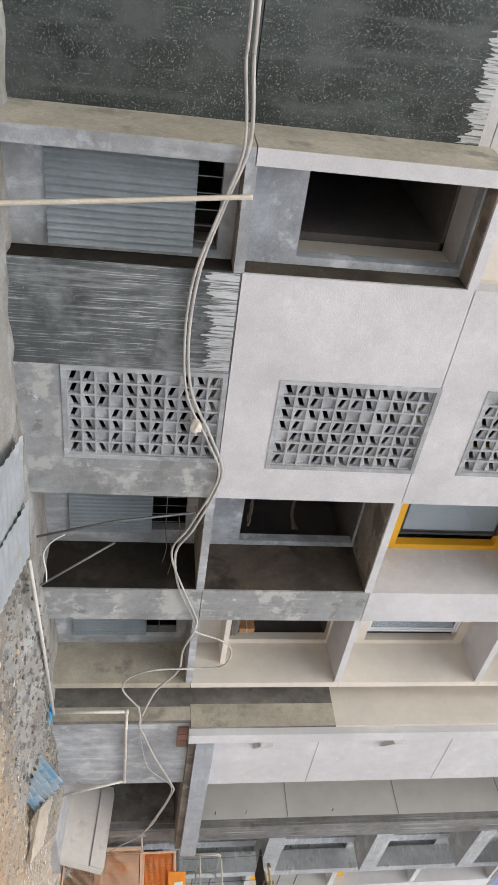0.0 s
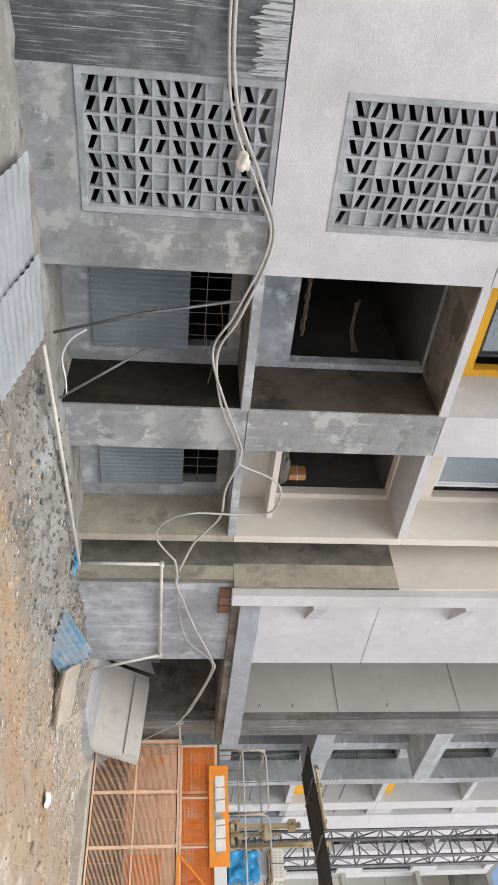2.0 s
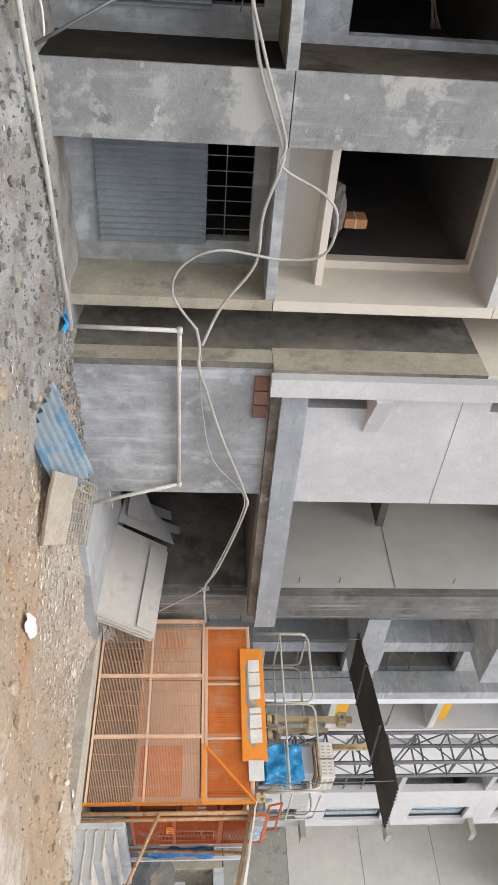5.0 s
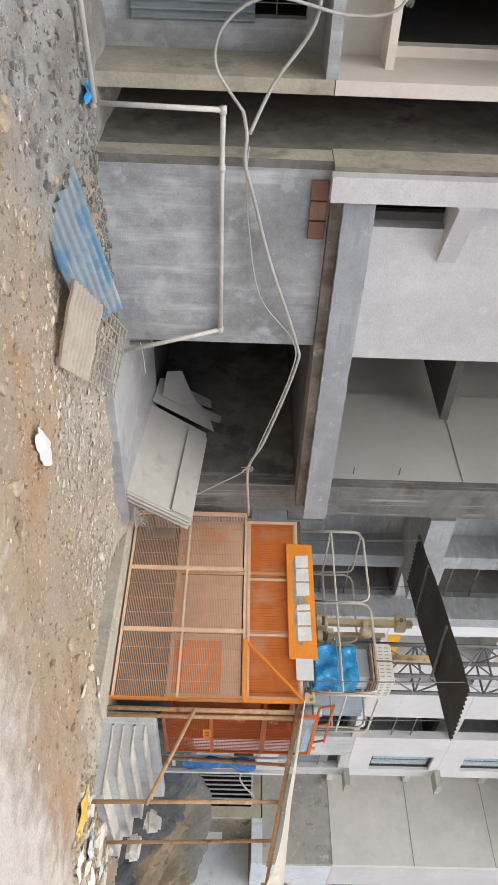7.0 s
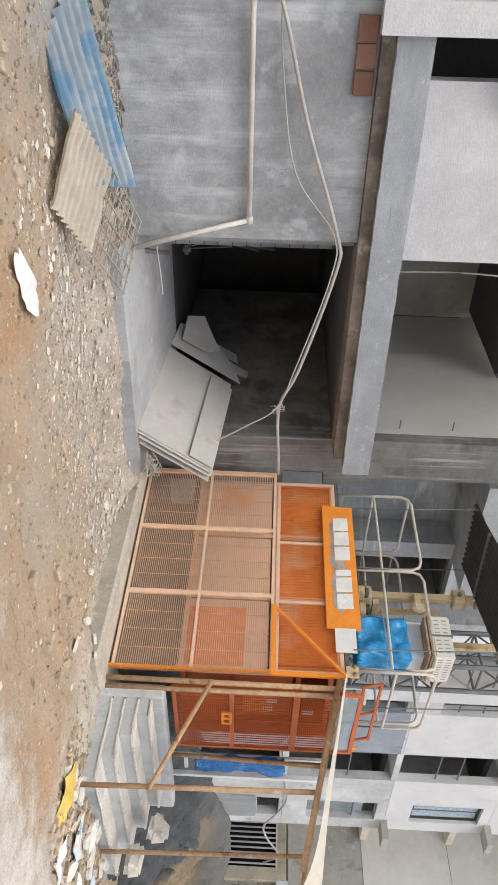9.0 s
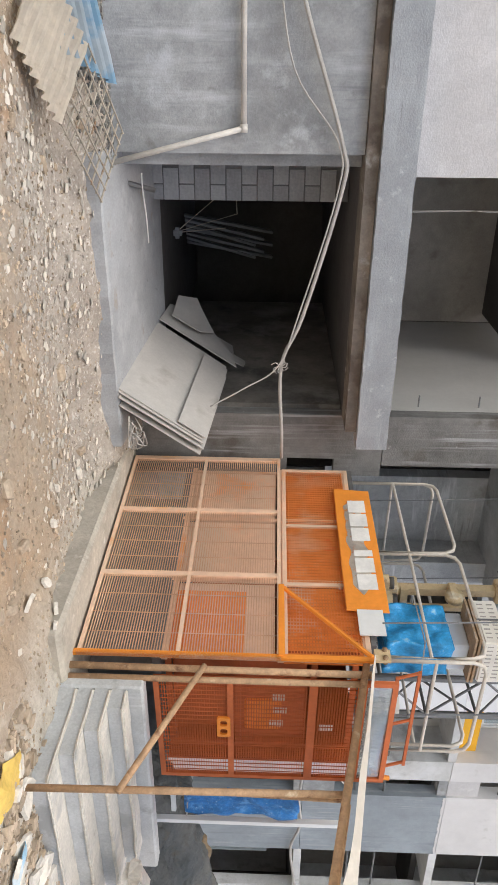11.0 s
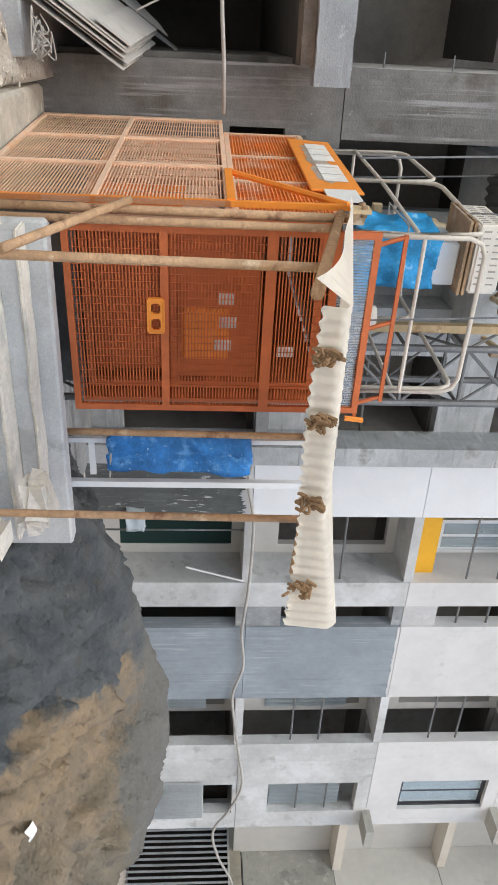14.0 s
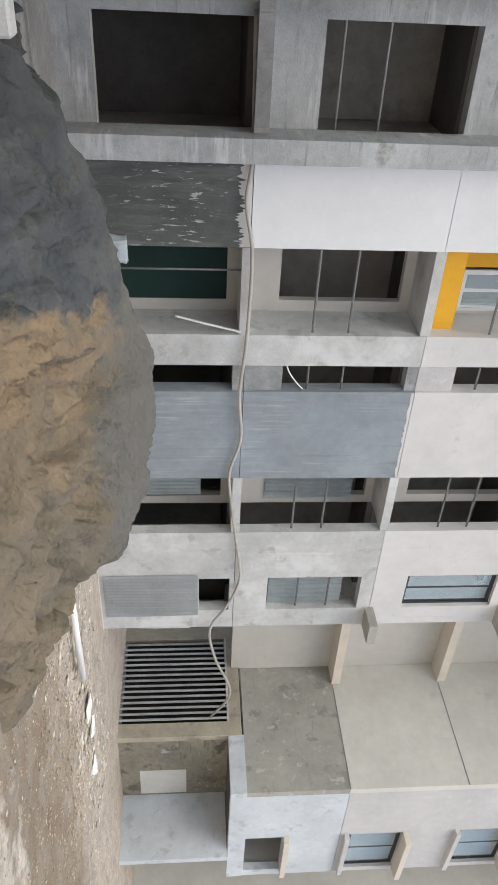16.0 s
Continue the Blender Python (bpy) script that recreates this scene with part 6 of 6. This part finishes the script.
# ---- sand heap ----
def build_heap():
    """Tipped loads along a crest, each falling away at the angle of repose, with slumps and gullies."""
    crest = [(23.3, 6.1, 0.34), (24.1, 6.2, 0.80), (24.7, 6.2, 1.06), (25.5, 6.2, 1.22), (26.2, 6.15, 1.46), (26.8, 5.85, 1.47), (27.3, 5.6, 1.42), (27.6, 5.5, 1.22)]
    tops = []
    for p, q in zip(crest, crest[1:]):
        tops += [Vector(p).lerp(Vector(q), i / 8) for i in range(8)]
    cx, cy, cz = (np.array([t[k] for t in tops]) for k in range(3))
    bm = bmesh.new()
    n, m_ = 300, 180
    rows = []
    for j in range(m_ + 1):
        row = []
        for i in range(n + 1):
            x, y = 22.6 + 9.2 * i / n, 2.9 + 6.2 * j / m_
            v = Vector((x, y, 2))
            lean = 0.54 + 0.05 * noise.noise(v * 0.6) + 0.10 * min(max((x - 27.2) / 1.5, 0.0), 1.0)
            d = np.hypot(cx - x, cy - y)
            soft = np.sqrt(d * d + 0.012) - 0.08
            z = float(np.max(cz - lean * soft))
            out = min(1.0, float(np.min(d)) / 0.7)
            warp = Vector((x + 0.35 * noise.noise(v * 0.9), y + 0.35 * noise.noise(v * 0.9 + Vector((9, 0, 0))), 1))
            fold = 1 - 2 * abs(noise.noise(Vector((warp.x * 1.7 + 0.6 * warp.y, warp.y * 0.6, 1))))
            crack = 1 - 2 * abs(noise.noise(Vector((warp.x * 1.3, warp.y * 2.6, 4))))
            slump = max(0.0, noise.noise(warp * 1.6 + Vector((5, 0, 0))))
            z += out * (0.20 * (fold - 0.5) + 0.12 * (crack - 0.5) + 0.10 * noise.noise(v * 1.0) - 0.34 * slump)
            scarp = min(max((noise.noise(warp * 1.25 + Vector((2, 8, 0))) - 0.06) / 0.07, 0.0), 1.0)
            nick = min(max((noise.noise(warp * 3.1 + Vector((0, 3, 0))) - 0.12) / 0.08, 0.0), 1.0)
            z -= out * (0.22 * scarp + 0.09 * nick)
            # rain-cut rills running down the flank
            rill = max(0.0, 1 - 6 * abs(noise.noise(Vector((warp.x * 2.3 + 0.15 * v.y, warp.y * 0.45, 7)))))
            z -= out * 0.24 * rill * min(1.0, max(0.0, noise.noise(v * 0.8 + Vector((4, 1, 0))) + 0.55))
            z += 0.05 * noise.noise(v * 4.5) + 0.06 * (0.5 - 2 * abs(noise.noise(warp * 4 + v))) * out + 0.022 * noise.noise(v * 12) + 0.01 * noise.noise(v * 24) - 0.01
            row.append(bm.verts.new((x, y, max(z, -0.6))))
        rows.append(row)
    for a, b in zip(rows, rows[1:]):
        for i in range(n):
            bm.faces.new((a[i], a[i + 1], b[i + 1], b[i]))
    return tagged(part("sand_heap", bm, SAND, smooth=True), "tall heap of dark grey sand and brown earth", "sand heap")


build_heap()

# ---- sheets and scraps lying on the bank ----
def laid_sheet(name, label, c00, c10, c01, c11, material, ribs, depth=0.02, cat="sheet"):
    """A corrugated sheet between four corners; the ribs run from c00 to c10 and lie side by side towards c01."""
    c00, c10, c01, c11 = (Vector(c) for c in (c00, c10, c01, c11))
    up = (c10 - c00).cross(c01 - c00).normalized()
    up *= 1 if up.z > 0 else -1
    bm = bmesh.new()
    nu, nv = 8, ribs * 6
    rows = []
    for j in range(nv + 1):
        v = j / nv
        rows.append([bm.verts.new((c00.lerp(c10, i / nu)).lerp(c01.lerp(c11, i / nu), v) + up * (depth * math.cos(math.tau * ribs * v) + 0.03 * noise.noise(Vector((i * 0.5, v * 2, 3))))) for i in range(nu + 1)])
    for a, b in zip(rows, rows[1:]):
        for i in range(nu):
            bm.faces.new((a[i], a[i + 1], b[i + 1], b[i]))
    bmesh.ops.solidify(bm, geom=bm.faces[:], thickness=0.003)
    return tagged(part(name, bm, material), label, cat)


laid_sheet("corrugated_sheet", "pale blue corrugated sheet lying on the bank", (13.8, 7.78, -0.08), (15.85, 8.25, 0.2), (14.25, 7.15, -0.28), (15.55, 7.35, -0.08), BLUEZINC, 6, 0.04)
laid_sheet("corrugated_sheet", "cream corrugated sheet lying on the bank", (14.78, 7.2, -0.08), (15.42, 6.5, -0.2), (15.5, 7.8, 0.06), (16.12, 7.1, -0.07), BUFFSHEET, 8, 0.03)
grid_ = thing("steel_grid", "dusty welded steel grid lying beside sheets", "grid")
q1, q2, q3, q4 = Vector((15.5, 7.8, 0.07)), Vector((16.12, 7.1, -0.06)), Vector((16.87, 7.7, 0.1)), Vector((16.31, 8.4, 0.22))
for i in range(9):
    part("bar", rod(bmesh.new(), q1.lerp(q4, i / 8), q2.lerp(q3, i / 8), 0.010, 6), DUSTSTEEL, grid_)
    if i < 7:
        part("bar", rod(bmesh.new(), q1.lerp(q2, i / 6) + Vector((0, 0, 0.015)), q4.lerp(q3, i / 6) + Vector((0, 0, 0.015)), 0.010, 6), DUSTSTEEL, grid_)
for a, b in ((6.55, 7.75), (7.7, 8.85)):
    laid_sheet("corrugated_sheet", "pale grey corrugated sheet propped low before the facade", (a, 8.2, 0.06), (b, 8.2, 0.0), (a + 0.1, 7.0, -0.26), (b + 0.1, 7.0, -0.28), PALESHEET, 9, 0.009)


def scrap(name, label, c, size, material, cat, seed):
    """A crumpled flat piece."""
    r = random.Random(seed)
    bm = bmesh.new()
    ring = [bm.verts.new((size[0] * math.cos(a) * r.uniform(0.6, 1), size[1] * math.sin(a) * r.uniform(0.6, 1), r.uniform(0, 0.05))) for a in (math.tau * i / 11 for i in range(11))]
    mid = bm.verts.new((0, 0, 0.07))
    for i in range(11):
        bm.faces.new((ring[i], ring[(i + 1) % 11], mid))
    bmesh.ops.subdivide_edges(bm, edges=bm.edges[:], cuts=2, use_grid_fill=True)
    for v in bm.verts:
        v.co.z += 0.03 * noise.noise(v.co * 9 + Vector((seed, 0, 0)))
    bmesh.ops.solidify(bm, geom=bm.faces[:], thickness=0.004)
    ob = part(name, bm, material)
    ob.matrix_basis = pose(c[0], c[1], ground_height(c[0], c[1]) + 0.02, 0, 0, r.uniform(0, 360))
    return tagged(ob, label, cat)


scrap("cloth", "blue plastic cloth caught under a pipe", (13.25, 8.3), (0.12, 0.3), CYANTARP, "cloth", 31)
scrap("paper_scrap", "crumpled white paper lying on brown earth", (15.65, 5.48), (0.16, 0.42), PLASTIC, "scrap", 3)
scrap("sack", "yellow plastic sack lying on the rubble", (20.17, 3.61), (0.22, 0.45), YELLOWBAG, "sack", 5)
scrap("sack", "pale blue plastic wrapper among rubble", (21.0, 3.55), (0.12, 0.25), BLUEZINC, "sack", 8)
scrap("paper_scrap", "white scrap lying on the sand heap", (25.89, 4.16), (0.1, 0.2), PLASTIC, "scrap", 9).location.z = 0.27
for i, (x, y, z, s) in enumerate(((22.35, 4.32, 0.56, 0.17), (22.6, 4.4, 0.52, 0.14), (22.5, 4.0, 0.3, 0.16))):
    bm = soft_box(-s, s, -0.7 * s, 0.7 * s, 0, 1.2 * s, 0.04, 2)
    for v in bm.verts:
        v.co += Vector((noise.noise(v.co * 9 + Vector((i, 0, 0))), noise.noise(v.co * 8), noise.noise(v.co * 7))) * 0.05
    st = tagged(part("cement_lump", bm, STEP, smooth=False), "pale broken cement lump on the steps", "stone")
    st.matrix_basis = pose(x, y, z, 0, 0, 40 * i)


# ---- loose stones and litter: past counting ----
def rubble(name, label, count, area, size, material, seed, flat=0.6):
    r = random.Random(seed)
    verts, faces = [], []
    for _ in range(count):
        x = r.uniform(area[0], area[1])
        y = r.triangular(area[2], area[3], area[4])
        s = size[0] * (size[1] / size[0]) ** (r.random() ** 2.2)
        z = ground_height(x, y) + s * 0.15
        base = len(verts)
        spin = r.uniform(0, 6.28)
        for k in range(8):
            px, py, pz = ((-1, 1)[k & 1], (-1, 1)[k >> 1 & 1], (-1, 1)[k >> 2 & 1])
            px, py, pz = px * s * r.uniform(0.45, 1), py * s * r.uniform(0.35, 0.8), pz * s * flat * r.uniform(0.4, 1)
            verts.append((x + px * math.cos(spin) - py * math.sin(spin), y + px * math.sin(spin) + py * math.cos(spin), z + pz))
        faces += [tuple(base + i for i in q) for q in ((0, 2, 3, 1), (4, 5, 7, 6), (0, 1, 5, 4), (2, 6, 7, 3), (0, 4, 6, 2), (1, 3, 7, 5))]
    me = bpy.data.meshes.new(name)
    me.from_pydata(verts, [], faces)
    me.materials.append(material)
    return tagged(new(name, me), label, "rubble", kind="stuff")


rubble("rubble", "broken stones and cement crumbs on the bank", 40000, (4, 36, 2.9, 8.5, 6.4), (0.004, 0.026), STONE, 11)
rubble("litter", "pale paper and plastic scraps in the rubble", 1600, (6, 35, 3.0, 8.4, 6.5), (0.012, 0.05), SCRAP, 12, 0.12)
rubble("rubble", "grey mortar clods and stones before the balconies", 1700, (7.5, 14.0, 6.3, 8.7, 8.3), (0.005, 0.07), CLOD, 17)
rubble("rubble", "crumbled mortar along the foot of the cement wall", 1500, (13.6, 16.6, 7.9, 8.55, 8.45), (0.008, 0.05), CLOD, 18)
rubble("rubble", "pale broken cement at the foot of the steps", 2300, (20.0, 23.2, 2.9, 4.5, 3.8), (0.008, 0.07), STONE, 13)
rubble("litter", "white flakes of paper and lime before the passage", 2400, (14.8, 20.3, 5.4, 8.2, 7.4), (0.008, 0.06), SCRAP, 14, 0.15)
rubble("litter", "white flakes and torn plastic along the far facade", 1500, (28.5, 38, 6.4, 9.6, 7.8), (0.02, 0.08), SCRAP, 15, 0.2)
for i, (x, y) in enumerate(((34.2, 7.6), (35.4, 8.0), (36.2, 7.7))):
    scrap("sack", "crumpled white plastic sack lying in litter", (x, y), (0.2, 0.35), PLASTIC, "sack", 20 + i)
for i in range(70):
    r = random.Random(100 + i)
    x, y, s = r.uniform(8, 20), r.uniform(3.4, 8.0), r.uniform(0.035, 0.08)
    bm = soft_box(-s, s, -0.7 * s, 0.7 * s, -0.5 * s, 0.6 * s, 0.25 * s, 1)
    for v in bm.verts:
        v.co += Vector((noise.noise(v.co * 9 + Vector((i, 0, 0))), noise.noise(v.co * 8 + Vector((0, i, 0))), noise.noise(v.co * 7))) * s * 0.5
    ob = tagged(part("stone", bm, STONE), "pale broken stone lying on earth", "stone", "stones on the bank")
    ob.matrix_basis = pose(x, y, ground_height(x, y) + 0.1 * s, 0, 0, r.uniform(0, 360))


def broken_plaster(seed, x, y, size, z=None):
    """A flat broken piece of plaster with an uneven outline, lying tilted."""
    r = random.Random(seed)
    bm = bmesh.new()
    n = 7
    low = [bm.verts.new((size * r.uniform(0.6, 1) * math.cos(math.tau * i / n), 0.7 * size * r.uniform(0.6, 1) * math.sin(math.tau * i / n), 0)) for i in range(n)]
    top = [bm.verts.new((v.co.x * 0.94, v.co.y * 0.94, 0.025 + 0.012 * r.random())) for v in low]
    bm.faces.new(low[::-1])
    bm.faces.new(top)
    for i in range(n):
        bm.faces.new((low[i], low[(i + 1) % n], top[(i + 1) % n], top[i]))
    ob = tagged(part("broken_plaster", bm, STEP), "pale broken slab of plaster lying in rubble", "rubble", "broken slabs by the steps")
    ob.matrix_basis = pose(x, y, ground_height(x, y) + 0.02 if z is None else z, r.uniform(-16, 16), r.uniform(-16, 16), r.uniform(0, 360))


spots = random.Random(61)
for i in range(22):
    broken_plaster(200 + i, spots.uniform(20.05, 22.9), spots.triangular(3.2, 4.25, 4.0), spots.uniform(0.08, 0.24))
for i in range(9):
    broken_plaster(260 + i, spots.uniform(19.3, 20.2), spots.uniform(4.6, 7.6), spots.uniform(0.06, 0.14))
for i in range(5):
    scrap("wrapper", "torn pale plastic wrapper among rubble", (spots.uniform(20.3, 22.8), spots.uniform(3.0, 3.9)), (0.1, spots.uniform(0.14, 0.26)), (PLASTIC, CREAMSHEET, BLUEZINC)[i % 3], "scrap", 70 + i)
draped("cloth", "grey rag bundled on a ground floor sill", (26.55, 26.95, 10.2, 10.4, 0.55, 0.86), ZINC, Matrix.Identity(4), "cloth", 0.06)
cable("rod", "thin steel bar standing across a green opening", [(27.15, YC + 0.2, -0.1), (27.15, YC + 0.2, 2.58)], 0.018, STEEL, "rod", 1)
